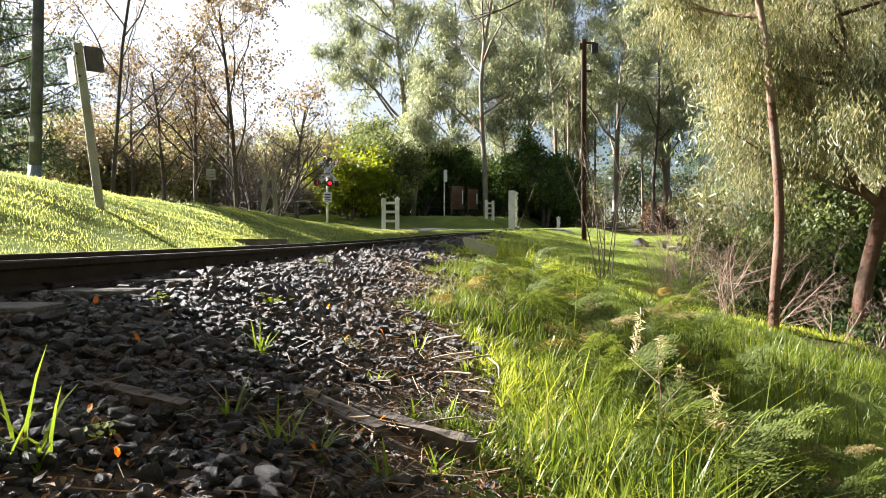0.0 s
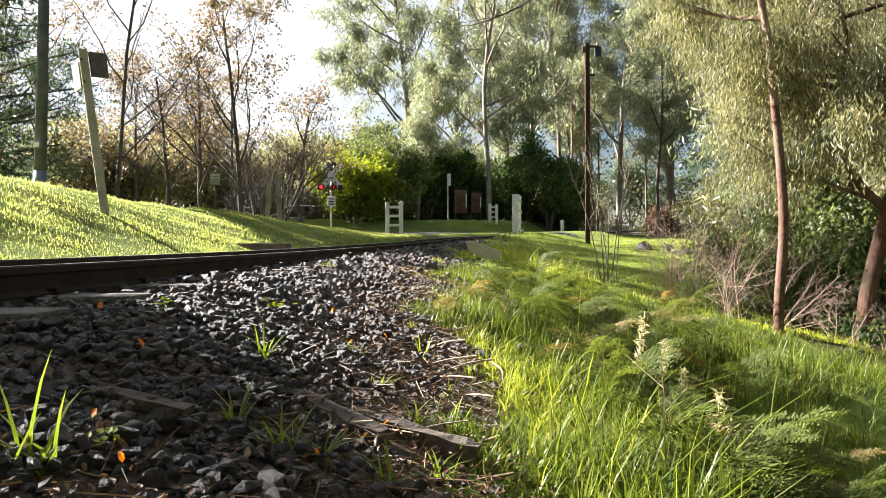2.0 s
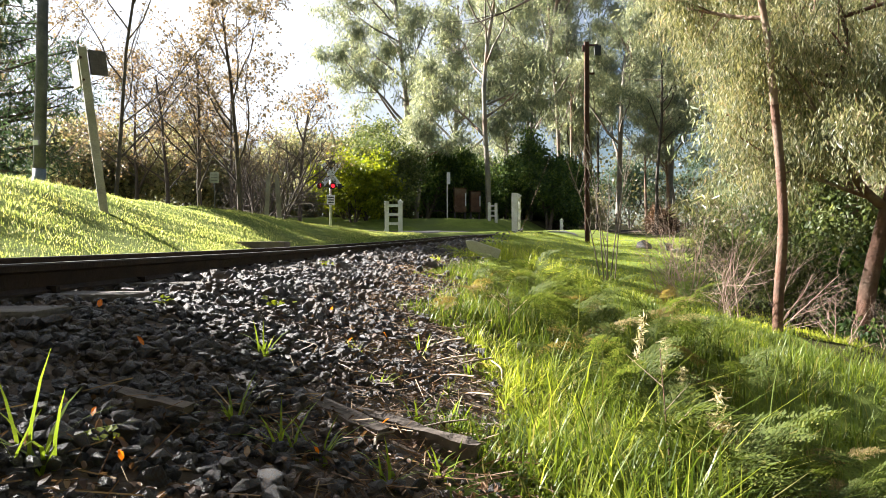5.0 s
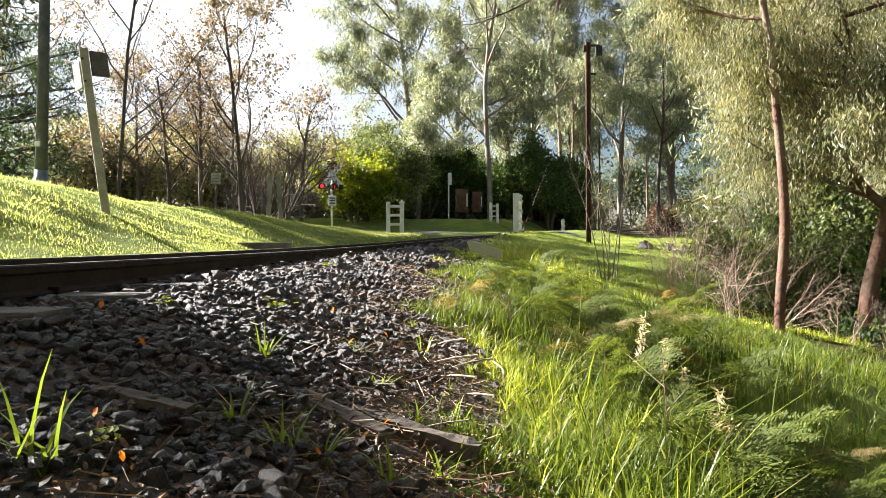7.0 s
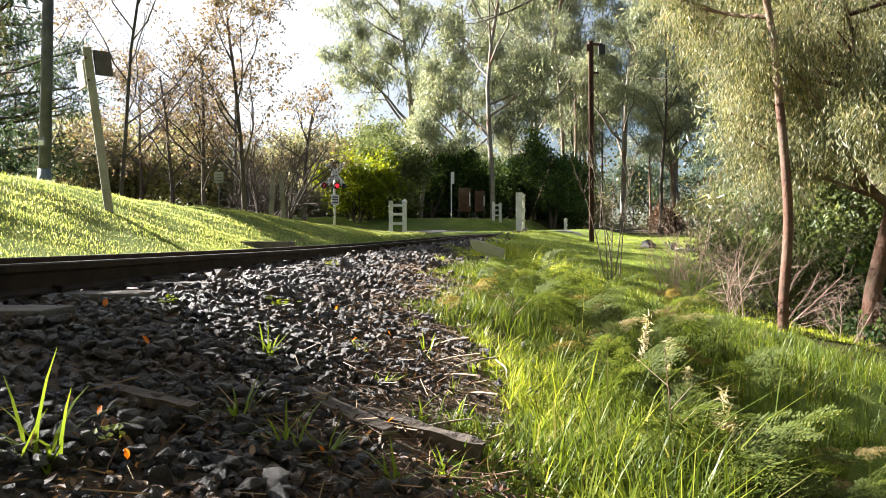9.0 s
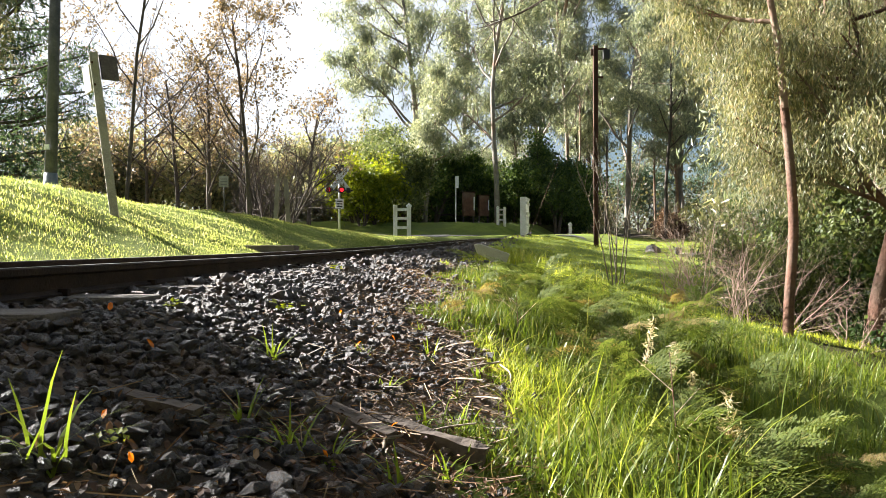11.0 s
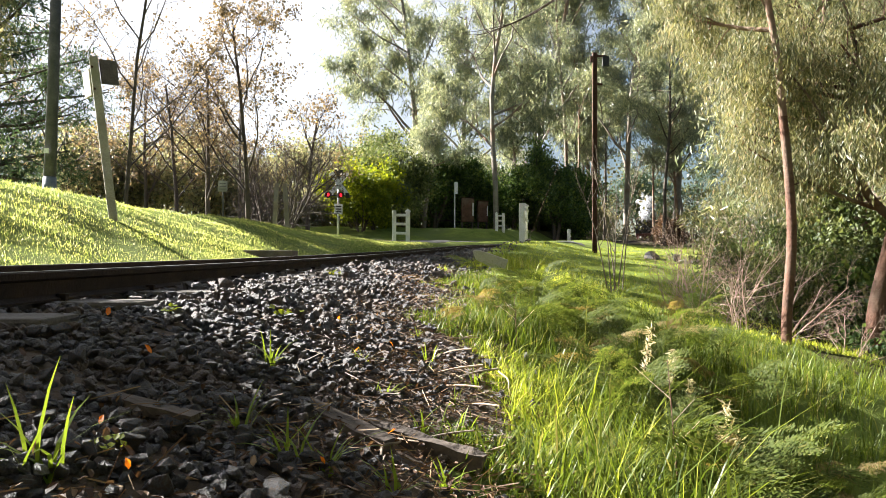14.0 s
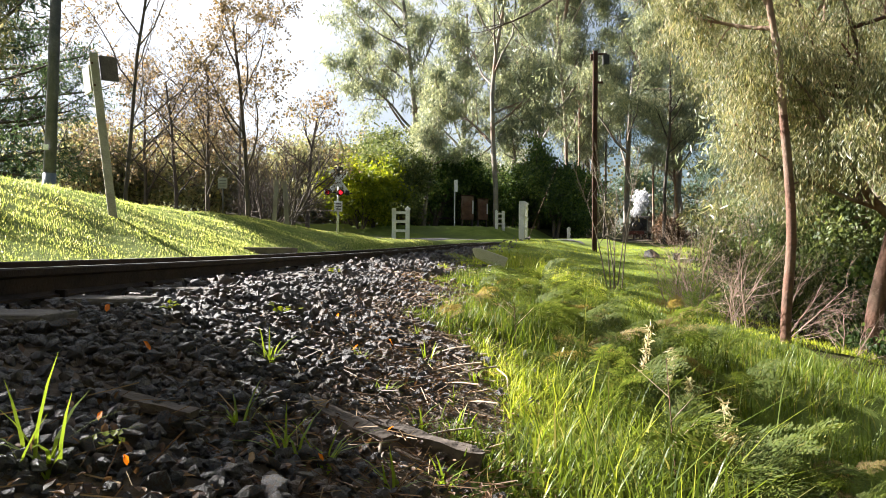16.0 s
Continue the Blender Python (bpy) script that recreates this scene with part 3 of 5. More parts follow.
def leaves_on(rng, tips, per_tip, spread, size, droop, template):
    """Leaves round the outer limbs; droop 1 hangs them down."""
    pts = np.concatenate([t[1:] for t in tips])
    count = np.repeat(rng.gamma(1.3, per_tip / 1.3, len(tips)), [len(t) - 1 for t in tips])
    count = np.floor(count + rng.uniform(size=len(pts))).astype(int)
    n = int(count.sum())
    c = np.repeat(pts, count, 0) + rng.normal(0, spread, (n, 3)) * np.array([1, 1, 0.8])
    d = rng.normal(size=(n, 3))
    d /= np.linalg.norm(d, axis=1)[:, None]
    d = d * (1 - droop) + np.array([0, 0, -1.0]) * droop
    d /= np.linalg.norm(d, axis=1)[:, None]
    s = np.cross(d, rng.normal(size=(n, 3)))
    s /= np.linalg.norm(s, axis=1)[:, None]
    R = np.stack([s, d, np.cross(s, d)], -1)
    return scatter(template, LEAF_F, c, R, size * np.exp(rng.normal(0, 0.25, n)))


GUM = dict(levels=3, kids=(13, 6, 4), angle=(52, 45, 45), ratio=(0.36, 0.5, 0.5), wander=(0.05, 0.16, 0.22, 0.25), lift=(0.03, 0.1, 0.04, -0.05))
GUM["from"] = (0.24, 0.3, 0.25)
AUTUMN = dict(thick=0.55, levels=4, kids=(12, 7, 5, 4), angle=(48, 45, 45, 42), ratio=(0.5, 0.5, 0.55, 0.6), wander=(0.035, 0.14, 0.2, 0.22, 0.25), lift=(0.02, 0.12, 0.08, 0.04, 0.02))
SLIM = dict(levels=3, kids=(9, 5, 4), angle=(45, 45, 45), ratio=(0.24, 0.5, 0.5), wander=(0.03, 0.14, 0.2, 0.25), lift=(0.02, 0.1, 0.04, -0.08))
SLIM["from"] = (0.42, 0.3, 0.25)
AUTUMN["from"] = (0.22, 0.25, 0.2, 0.2)
BUSH = dict(levels=2, kids=(6, 5), angle=(40, 45), ratio=(0.6, 0.55), wander=(0.12, 0.2, 0.25), lift=(0.06, 0.05, 0.0))
BUSH["from"] = (0.15, 0.2)
CONIFER = dict(levels=2, kids=(26, 7), angle=(80, 45), ratio=(0.3, 0.35), wander=(0.02, 0.06, 0.1), lift=(0.05, 0.02, 0.0))
CONIFER["from"] = (0.12, 0.15)
BARE = dict(thick=0.72, levels=3, kids=(8, 6, 4), angle=(42, 45, 42), ratio=(0.55, 0.55, 0.6), wander=(0.08, 0.14, 0.2, 0.25), lift=(0.03, 0.08, 0.05, 0.02))
BARE["from"] = (0.12, 0.2, 0.2)


def tree(name, at, height, r, cfg, seed, bark, leaf, label, category, per_tip=10, spread=0.35, size=0.2, droop=0.5, template=LEAF_V,
         lean=(0, 0), group="", stems=1, flare=0.0, keep=1.0):
    rng = np.random.default_rng(seed)
    limbs, tips = [], []
    for s in range(stems):
        a = rng.uniform(0, 6.28)
        d = np.array([lean[0] + flare * math.cos(a), lean[1] + flare * math.sin(a), 1.0])
        d /= np.linalg.norm(d)
        p = np.array([0.12 * flare * math.cos(a) * stems ** 0.5, 0.12 * flare * math.sin(a) * stems ** 0.5, -0.25])
        grow(rng, limbs, tips, p, d, height * (1 if stems == 1 else rng.uniform(0.7, 1.05)), r, 0, cfg)
    x, y = at
    if keep < 1.0:
        tips = [t for t in tips if rng.uniform() < keep]
    ob = thing(name, pose(x, y, float(ground_z(x, y))), label, category, group)
    part_me("trunk", mesh_np("trunk", *tubes(limbs), bark, True), ob)
    if per_tip and leaf:
        part_me("crown", mesh_np("crown", *leaves_on(rng, tips, per_tip, spread, size, droop, template), leaf), ob)
    return ob


def build_trees():
    gl = "tall eucalyptus with pale trunk and airy grey-green crown"
    # tall gums beyond the crossing
    for i, (x, y, h, per) in enumerate(((2.9, 48, 22, 26), (-2.4, 56, 21, 26), (6.5, 62, 25, 24), (11, 66, 27, 24), (14.5, 60, 22, 26), (20.5, 66, 24, 26),
                                         (8.5, 75, 26, 20), (24, 74, 26, 20), (0.5, 74, 25, 18))):
        tree("eucalyptus", (x, y), h, 0.2 + 0.06 * (i % 3), GUM, 100 + i, M_BARKS, M_GUMB, gl, "tree", int(per * 1.05), 0.36, 0.36, 0.5,
             lean=(0.03 * (i % 3 - 1), 0), group="tall gums beyond the crossing")
    for i, (x, y, h) in enumerate(((-2.0, 48, 9.5), (4.9, 57, 12))):
        tree("eucalyptus", (x, y), h, 0.16, GUM, 120 + i, M_BARKS, M_GUMB, "smaller eucalyptus with a low grey-green crown", "tree", 12, 0.26, 0.28, 0.5, group="tall gums beyond the crossing")
    # dark wattles at the foot of the gums
    for i, (x, y, h) in enumerate(((-3.0, 46, 5.0), (-1.4, 50, 4.6), (1.2, 53, 4.2), (5.2, 54, 4.4), (7.2, 50, 5.6), (9.0, 56, 5), (3.5, 58, 4.6), (29, 112, 10), (-5.5, 56, 6.5), (34, 114, 11), (39, 116, 11), (25, 118, 10))):
        # wattles past y 100 borrow the darker conifer colour to stand in for shade
        tree("wattle", (x, y), h, 0.14, BUSH, 200 + i, M_BARKD, M_PINE if y > 100 else (M_OLIVE if x < -1.5 else M_WATTLE), "dense dark green wattle tree, shade put into the far ones' leaf colour", "tree", 44, 0.42, 0.16, 0.4, ROUND_V,
             group="dark wattles", stems=3, flare=0.3)
    for i in range(11):
        x = -4.5 + 1.4 * i
        tree("undergrowth", (x, 58 + (i * 7) % 5), 3.2, 0.06, BUSH, 260 + i, M_BARKD, M_WATTLE, "dark low undergrowth under the gums", "bush", 11, 0.4, 0.3, 0.3, ROUND_V,
             group="undergrowth under the gums", stems=4, flare=0.5)
    # lime green bush beside the signal
    for i, (x, y, h) in enumerate(((-5.5, 42, 3.6), (-4.7, 42.6, 3.3), (-6.0, 43, 3.0))):
        tree("lime_bush", (x, y), h, 0.06, BUSH, 230 + i, M_BARKD, M_LIME, "bright yellow-green sunlit leafy bush", "bush", 16, 0.28, 0.18, 0.3, ROUND_V, stems=5, flare=0.35)
    # slim trunks of the wood beside the far line
    rng = random.Random(17)
    for i in range(13):
        y = rng.uniform(50, 78)
        x = y * (0.165 + 0.155 * i / 12) + rng.uniform(-0.5, 0.5)
        if x > float(rail_x(y)) - 2.4 and x < float(rail_x(y)) + 2.0:
            x = float(rail_x(y)) - 3.0 - rng.uniform(0, 2)
        tree("slim_eucalyptus", (x, y), rng.uniform(13, 19), rng.uniform(0.11, 0.19), SLIM, 270 + i, (M_BARKM, M_BARKD, M_BARKS)[i % 3], M_GUMB,
             "slim straight eucalyptus trunk with a high thin crown", "tree", 9, 0.35, 0.34, 0.5, lean=(rng.uniform(-0.05, 0.05), 0), group="slim trunks in the wood")
    for i, (x, y) in enumerate(((10.2, 66), (11.8, 70), (13.4, 74), (15.2, 78), (12.4, 82), (15.8, 88), (18.6, 94), (21, 100))):
        tree("woodland_bush", (x, y), 2.8, 0.05, BUSH, 290 + i, M_BARKM, M_SCRUB, "brown and olive undergrowth among the slim trunks", "bush", 8, 0.45, 0.24, 0.3, ROUND_V,
             group="undergrowth among the trunks", stems=4, flare=0.5)
    # autumn trees above the bank
    for i, (x, y, h, per) in enumerate(((-8.7, 30, 9.5, 3.0), (-12.2, 26, 12, 0.4), (-10.9, 31.5, 8, 0.4), (-14.5, 37, 8.5, 1.5), (-19, 33, 10, 1.5), (-12.4, 41, 7.5, 2.5), (-7.0, 34, 6, 0.8), (-17.5, 40, 8, 2.5))):
        tree("autumn_tree", (x, y), h, 0.085 if i == 1 else 0.12, AUTUMN, 320 if i == 1 else 300 + i, M_BARKD, M_RUSTFOL, "nearly bare autumn tree with thinning rust-brown leaves", "tree", per, 0.16, 0.11, 0.4, ROUND_V, keep=0.1 if i == 1 else 0.5,
             group="autumn trees above the bank")
    for i, (x, y, h) in enumerate(((-7.5, 31, 4.4), (-9.8, 36, 5), (-8.8, 33, 4.5))):
        tree("bare_shrub", (x, y), h, 0.06, BARE, 330 + i, M_BARKD, None, "leafless dark twiggy shrub above the bank", "shrub", 0, stems=4, flare=0.45)
    for i, (x, y, h) in enumerate(((-17, 24, 14), (-19.5, 28, 16), (-22, 25, 13), (-18.6, 25.6, 15))):
        tree("conifer", (x, y), h, 0.2, CONIFER, 340 + i, M_BARKD, M_PINE, "dark conifer with layered drooping branches", "tree", 18, 0.22, 0.24, 0.35)
    for i, (x, y) in enumerate(((-14, 46), (-12.2, 47.5), (-10.4, 46), (-8.8, 48), (-7.4, 46.5), (-16, 48))):
        tree("low_scrub", (x, y), 2.4, 0.04, BUSH, 380 + i, M_BARKD, M_SCRUB, "low olive scrub at the top of the bank", "bush", 9, 0.4, 0.2, 0.3, ROUND_V, group="scrub behind the bank", stems=5, flare=0.6)
    # scrub behind the bank
    rng = random.Random(9)
    for i in range(20):
        x = -24 + 21 * i / 20 + rng.uniform(-1, 1)
        y = (42 if x < -15 else 51) + rng.uniform(0, 8)
        tree("scrub_bush", (x, y), rng.uniform(4, 6.5), 0.07, BUSH, 360 + i, M_BARKD, M_SCRUB if i % 3 else M_GUM, "olive and brown scrub thicket behind the bank", "bush",
             6, 0.5, 0.22, 0.3, ROUND_V, group="scrub behind the bank", stems=4, flare=0.4)


build_trees()


# ---- trees beside the embankment ----
LOWGUM = dict(levels=3, kids=(15, 6, 4), angle=(62, 48, 45), ratio=(0.34, 0.5, 0.5), wander=(0.06, 0.16, 0.22, 0.25), lift=(0.03, 0.03, -0.06, -0.16))
LOWGUM["from"] = (0.1, 0.2, 0.2)
TWIGGY = dict(thick=0.72, levels=3, kids=(7, 5, 4), angle=(36, 44, 48), ratio=(0.6, 0.62, 0.6), wander=(0.08, 0.16, 0.22, 0.28), lift=(0.04, 0.04, 0.03, 0.0))
TWIGGY["from"] = (0.12, 0.15, 0.2)
SAPLING = dict(levels=2, kids=(4, 3), angle=(30, 30), ratio=(0.4, 0.45), wander=(0.05, 0.1, 0.12), lift=(0.05, 0.14, 0.1))
SAPLING["from"] = (0.45, 0.3)


def gz(x, y):
    return float(ground_z(x, y))


def limb(points, r0, r1, level=1):
    p = np.array(points, float)
    t = np.linspace(0, 1, len(p))
    tt = np.linspace(0, 1, len(p) * 4)
    q = np.stack([np.interp(tt, t, p[:, k]) for k in range(3)], -1)
    k = np.array([0.25, 0.5, 0.25])
    for _ in range(3):
        q[1:-1] = q[:-2] * 0.25 + q[1:-1] * 0.5 + q[2:] * 0.25
    return q, np.linspace(r0, r1, len(q)), level


def slender_trunk_tree():
    """The red-barked tree at the foot of the embankment, with a bare limb that hangs out over the line."""
    x, y = 3.8, 8.15
    z = float(ground_z(x, y))
    ob = thing("red_barked_eucalyptus", pose(x, y, z), "slender eucalyptus with peeling red-brown bark and pale upper trunk", "tree")
    rng = np.random.default_rng(71)
    low = limb([(0, 0, -0.3), (0.0, 0, 0.3), (0.08, 0, 1.2), (0.03, 0, 2.0), (-0.03, 0, 2.6)], 0.064, 0.047, 0)
    high = limb([(-0.03, 0, 2.6), (-0.08, 0, 3.3), (-0.22, 0, 4.0), (-0.3, 0, 5.4), (-0.2, 0.2, 7.5), (-0.3, 0.3, 9.5)], 0.047, 0.02, 0)
    part_me("trunk", mesh_np("trunk", *tubes([low]), M_BARKR, True), ob, "flaking red-brown bark")
    limbs, tips = [], []
    for zz, a, ln in ((3.0, 0.9, 1.4), (3.6, 2.2, 1.4), (4.2, 1.2, 2.0), (4.8, 2.9, 1.8), (5.4, 2.4, 2.4), (6.2, 0.2, 2.3), (7.0, 3.4, 2.2), (7.8, 1.5, 2.0), (8.6, 5, 1.8), (9.2, 3, 1.6)):
        c = np.array([np.interp(zz, high[0][:, 2], high[0][:, k]) for k in range(3)])
        cfg = dict(LOWGUM, levels=2, kids=(6, 4), angle=(48, 45), ratio=(0.5, 0.5))
        cfg["from"] = (0.3, 0.2)
        grow(rng, limbs, tips, c, np.array([math.cos(a), math.sin(a), 0.25]), ln, 0.028, 0, cfg)
    part_me("upper_trunk", mesh_np("upper_trunk", *tubes([high] + limbs), M_BARKM, True), ob, "smooth pale upper trunk and limbs")
    part_me("crown", mesh_np("crown", *leaves_on(rng, tips, 42, 0.15, 0.068, 0.6, LEAF_V), M_GUM), ob)
    # bare limb over the line
    hang, junk = [limb([(-0.28, 0, 4.9), (-1.2, 0.3, 4.75), (-2.1, 0.5, 4.45), (-2.9, 0.8, 4.0), (-3.4, 0.9, 3.85)], 0.035, 0.008)], []
    for k in range(14):
        t = rng.uniform(0.35, 1.0)
        q = hang[0][0]
        p = q[int(t * (len(q) - 1))]
        cfg = dict(TWIGGY, levels=1, kids=(4,), angle=(40,), ratio=(0.5,), lift=(-0.03, -0.02))
        cfg["from"] = (0.2,)
        grow(rng, hang, junk, p, np.array([rng.uniform(-1, 0.2), rng.uniform(-0.6, 0.6), rng.uniform(-0.5, 0.3)]), rng.uniform(0.4, 0.8), 0.007, 1, cfg)
    part_me("bare_limb", mesh_np("bare_limb", *tubes(hang), M_BARKD, True), ob, "dark leafless limb hanging out over the line")


def crooked_tree():
    x, y = 5.5, 9.0
    z = float(ground_z(x, y))
    ob = thing("crooked_eucalyptus", pose(x, y, z), "crooked reddish eucalyptus trunk leaning over the gully", "tree")
    rng = np.random.default_rng(72)
    main = limb([(-0.25, 0, -0.3), (-0.2, 0, 0.6), (0.0, 0, 1.4), (0.15, 0, 2.0), (0.5, 0.1, 2.6), (0.6, 0.2, 3.6), (0.9, 0.3, 5.5), (0.8, 0.4, 8)], 0.115, 0.04, 0)
    fork = limb([(0.08, 0, 1.75), (-0.2, 0.05, 2.0), (-0.45, 0.1, 2.5), (-0.5, 0.1, 3.3), (-0.3, 0.1, 3.9), (-0.6, 0.1, 4.8)], 0.07, 0.02)
    limbs, tips = [main, fork], []
    cfg = dict(LOWGUM, levels=2, kids=(6, 4), angle=(48, 45), ratio=(0.5, 0.5))
    cfg["from"] = (0.25, 0.2)
    for i in range(18):
        q = main[0] if i % 3 else fork[0]
        p = q[int(rng.uniform(0.4, 1) * (len(q) - 1))]
        a = rng.uniform(0, 6.28)
        grow(rng, limbs, tips, p, np.array([math.cos(a), math.sin(a), 0.3]), rng.uniform(1.3, 2.3), 0.03, 0, cfg)
    part_me("trunk", mesh_np("trunk", *tubes(limbs), M_BARKR, True), ob)
    part_me("crown", mesh_np("crown", *leaves_on(rng, tips, 40, 0.16, 0.07, 0.6, LEAF_V), M_GUM), ob)


def sapling(x, y, stems, seed):
    rng = np.random.default_rng(seed)
    ob = thing("bare_sapling", pose(x, y, gz(x, y)), "young leafless sapling with several thin stems", "sapling", "saplings on the verge")
    for dx, dy, h in stems:
        main = limb([(dx * 0.1, dy * 0.1, -0.15), (dx * 0.3, dy * 0.3, h * 0.3), (dx * 0.55, dy * 0.5, h * 0.62), (dx, dy, h)], 0.012, 0.005, 1)
        stem = part_me("stem", mesh_np("stem", *tubes([main], (6, 6, 4)), M_BARKG, True), ob)
        junk = []
        cfg = dict(SAPLING, levels=1, kids=(3,), thick=0.7)
        cfg["from"] = (0.3,)
        for k in range(8):
            limbs = []
            q = main[0][int(rng.uniform(0.4, 0.95) * (len(main[0]) - 1))]
            a = rng.uniform(0, 6.28)
            grow(rng, limbs, junk, q, np.array([math.cos(a) * 0.6, math.sin(a) * 0.6, 0.8]), rng.uniform(0.35, 0.75), 0.006, 1, cfg)
            part_me("shoot", mesh_np("shoot", *tubes(limbs, (6, 5, 4)), M_BARKG, True), stem)


def build_right_side():
    slender_trunk_tree()
    crooked_tree()
    wl = "weeping eucalyptus with dense drooping olive-green leaves"
    for i, (x, y, h, per, leaf) in enumerate(((8.6, 14.2, 9.5, 52, M_GUM), (10.2, 18.5, 11, 44, M_GUM), (10, 12.2, 10, 46, M_GUM), (13.5, 18, 12, 18, M_GUMB),
                                              (11.8, 23, 12, 24, M_GUM), (8.2, 10.4, 6.0, 44, M_GUM))):
        tree("weeping_eucalyptus", (x, y), h, 0.12, LOWGUM, 400 + i, M_BARKR, leaf, wl, "tree", int(per * 1.25), 0.17, 0.092, 0.6, group="weeping eucalypts beside the line")
    for i, (x, y, h) in enumerate(((14.5, 30, 13), (17, 36, 14), (20.5, 44, 16), (25, 52, 17), (29, 60, 18), (18.5, 28, 13))):
        tree("eucalyptus", (x, y), h, 0.2, LOWGUM, 420 + i, M_BARKS, M_GUM if i % 2 else M_GUMB, "leafy eucalyptus at the edge of the wood", "tree", 11, 0.42, 0.42, 0.5, group="edge of the wood")
    # dark undergrowth in the gully
    for i, (x, y, h) in enumerate(((5.0, 10.6, 1.5), (6.2, 9.2, 1.6), (7.0, 8.2, 1.3), (5.9, 12, 1.8), (6.4, 13, 1.9), (7.8, 9.4, 1.9), (6.5, 7.0, 0.9), (8.6, 8, 1.8), (7.2, 15.5, 2.2), (6.3, 11, 2.6))):
        tree("understorey_bush", (x, y), h, 0.025, BUSH, 440 + i, M_BARKD, M_WATTLE if i % 3 else M_OLIVE, "shaded green undergrowth bush in the gully", "bush", 16, 0.13, 0.08, 0.5, ROUND_V if i % 2 else LEAF_V,
             group="undergrowth in the gully", stems=5, flare=0.5)
    # bare twiggy shrubs
    for i, (x, y, h, n, leafy) in enumerate(((3.5, 9.7, 1.9, 6, 0), (3.3, 10.2, 1.6, 5, 0), (4.1, 9.3, 1.5, 3, 0), (4.4, 8.2, 0.9, 2, 0), (3.55, 8.6, 1.2, 3, 0), (5.0, 8.5, 1.0, 2, 0))):
        tree("bare_twig_shrub", (x, y), h, 0.0085, TWIGGY, 460 + i, M_TWIG, None, "tangle of bare pinkish-tan twigs", "shrub", 0, stems=n, flare=0.55, group="bare shrubs")
    sapling(2.62, 11.6, ((-0.68, 0.0, 2.1), (-0.28, 0.1, 2.45), (0.42, -0.1, 2.2), (0.1, 0.2, 1.8)), 480)
    sapling(2.95, 12.6, ((-0.5, 0.0, 2.3), (0.4, 0.2, 2.6)), 481)
    tree("dead_bush", (18.3, 60), 2.0, 0.05, TWIGGY, 482, M_BARKR, M_LITTER, "dry brown bush beside the far line", "bush", 6, 0.15, 0.16, 0.3, ROUND_V, stems=6, flare=0.4)
    # trees past the bank that shade the foot of the bank and the ballast
    tree("bank_tree", (-11.2, 4.3), 8.2, 0.2, GUM, 490, M_BARKD, M_GUM, "broad leafy tree standing above the bank", "tree", 3, 0.3, 0.24, 0.4)
    for i, (x, y, h) in enumerate(((-13.8, 18.3, 9), (-16.8, 22.6, 11))):
        tree("bank_tree", (x, y), h, 0.16, SLIM, 492 + i, M_BARKD, M_GUM, "tall leafy tree standing above the bank", "tree", 22, 0.35, 0.22, 0.4)
    # low bushes added out of view to throw shade on the near ballast
    for i, (x, y, h) in enumerate(((-4.2, 2.45, 1.3), (-4.25, 3.05, 1.35), (-4.3, 3.7, 1.2), (-4.5, 4.5, 1.1))):
        tree("shade_bush", (x, y), h, 0.02, BUSH, 496 + i, M_BARKD, M_WATTLE, "unseen leafy bush added to shade the ballast", "bush", 20, 0.1, 0.07, 0.4, ROUND_V, group="bushes on the bank", stems=5, flare=0.4)
    # trees added out of view round the camera to hold back sky light
    for i, (x, y) in enumerate(((-9, -8), (-3, -6.5), (3.5, -6), (9, -4), (13, 3), (-18, -6), (-1, -14), (8, -12))):
        tree("eucalyptus", (x, y), 12 + i % 3, 0.2, LOWGUM, 500 + i, M_BARKS, M_GUM, "unseen leafy eucalyptus round the camera, added to block sky light", "tree", 4, 0.6, 0.7, 0.5, group="trees along the line")


build_right_side()


def distant_woods():
    rng = np.random.default_rng(21)
    n = 170000
    a = rng.uniform(-3.14, 3.14, n)
    d = rng.uniform(95, 150, n)
    top = 9 + 5 * np.sin(a * 5) + 3 * np.sin(a * 13 + 1) + 2.5 * np.sin(a * 31) + 0.05 * (d - 95)
    z = 2.0 + rng.uniform(0, 1, n) ** 1.5 * np.clip(top, 4, None)
    P = np.stack([d * np.sin(a), d * np.cos(a), z], -1)
    P += rng.normal(0, 0.8, P.shape)
    ob = new("distant_woods", mesh_np("distant_woods", *scatter(ROUND_V * np.array([1.6, 1, 1]), LEAF_F, P, rots(n, rng), rng.uniform(0.3, 0.55, n)), M_WOODS))
    tagged(ob, "distant olive-green woods on the skyline", "woods", kind="stuff")


distant_woods()


# ---- line-side furniture ----
def build_gradient_post():
    x, y = -4.7, 9.72
    ob = thing("gradient_post", pose(x, y, gz(x, y), 0, -7.0, 26), "leaning concrete gradient post with two angled boards", "sign post")
    bm = box(B(), -0.056, -0.056, -0.3, 0.056, 0.056, 2.25, 0.012)
    part("post", bm, M_CREAM, ob, "cream weathered concrete post")
    bm = box(B(), 0.0, -0.02, -0.17, 0.25, 0.02, 0.17, 0.006)
    b1 = part("board", bm, M_GREYWOOD, ob, "dark back of a wooden board", pose(0.07, 0.03, 2.06, 0, 0, 32))
    bm = box(B(), -0.28, -0.02, -0.18, 0.0, 0.02, 0.18, 0.006)
    b2 = part("board", bm, M_CREAM, ob, "pale painted wooden board", pose(-0.06, 0.05, 1.92, 0, 0, -72))
    for zz in (1.8, 2.1):
        bm = cyl(B(), (-0.03, -0.085, zz), (-0.03, -0.06, zz), 0.016, n=6)
        part("bolt", bm, M_IRON, ob)


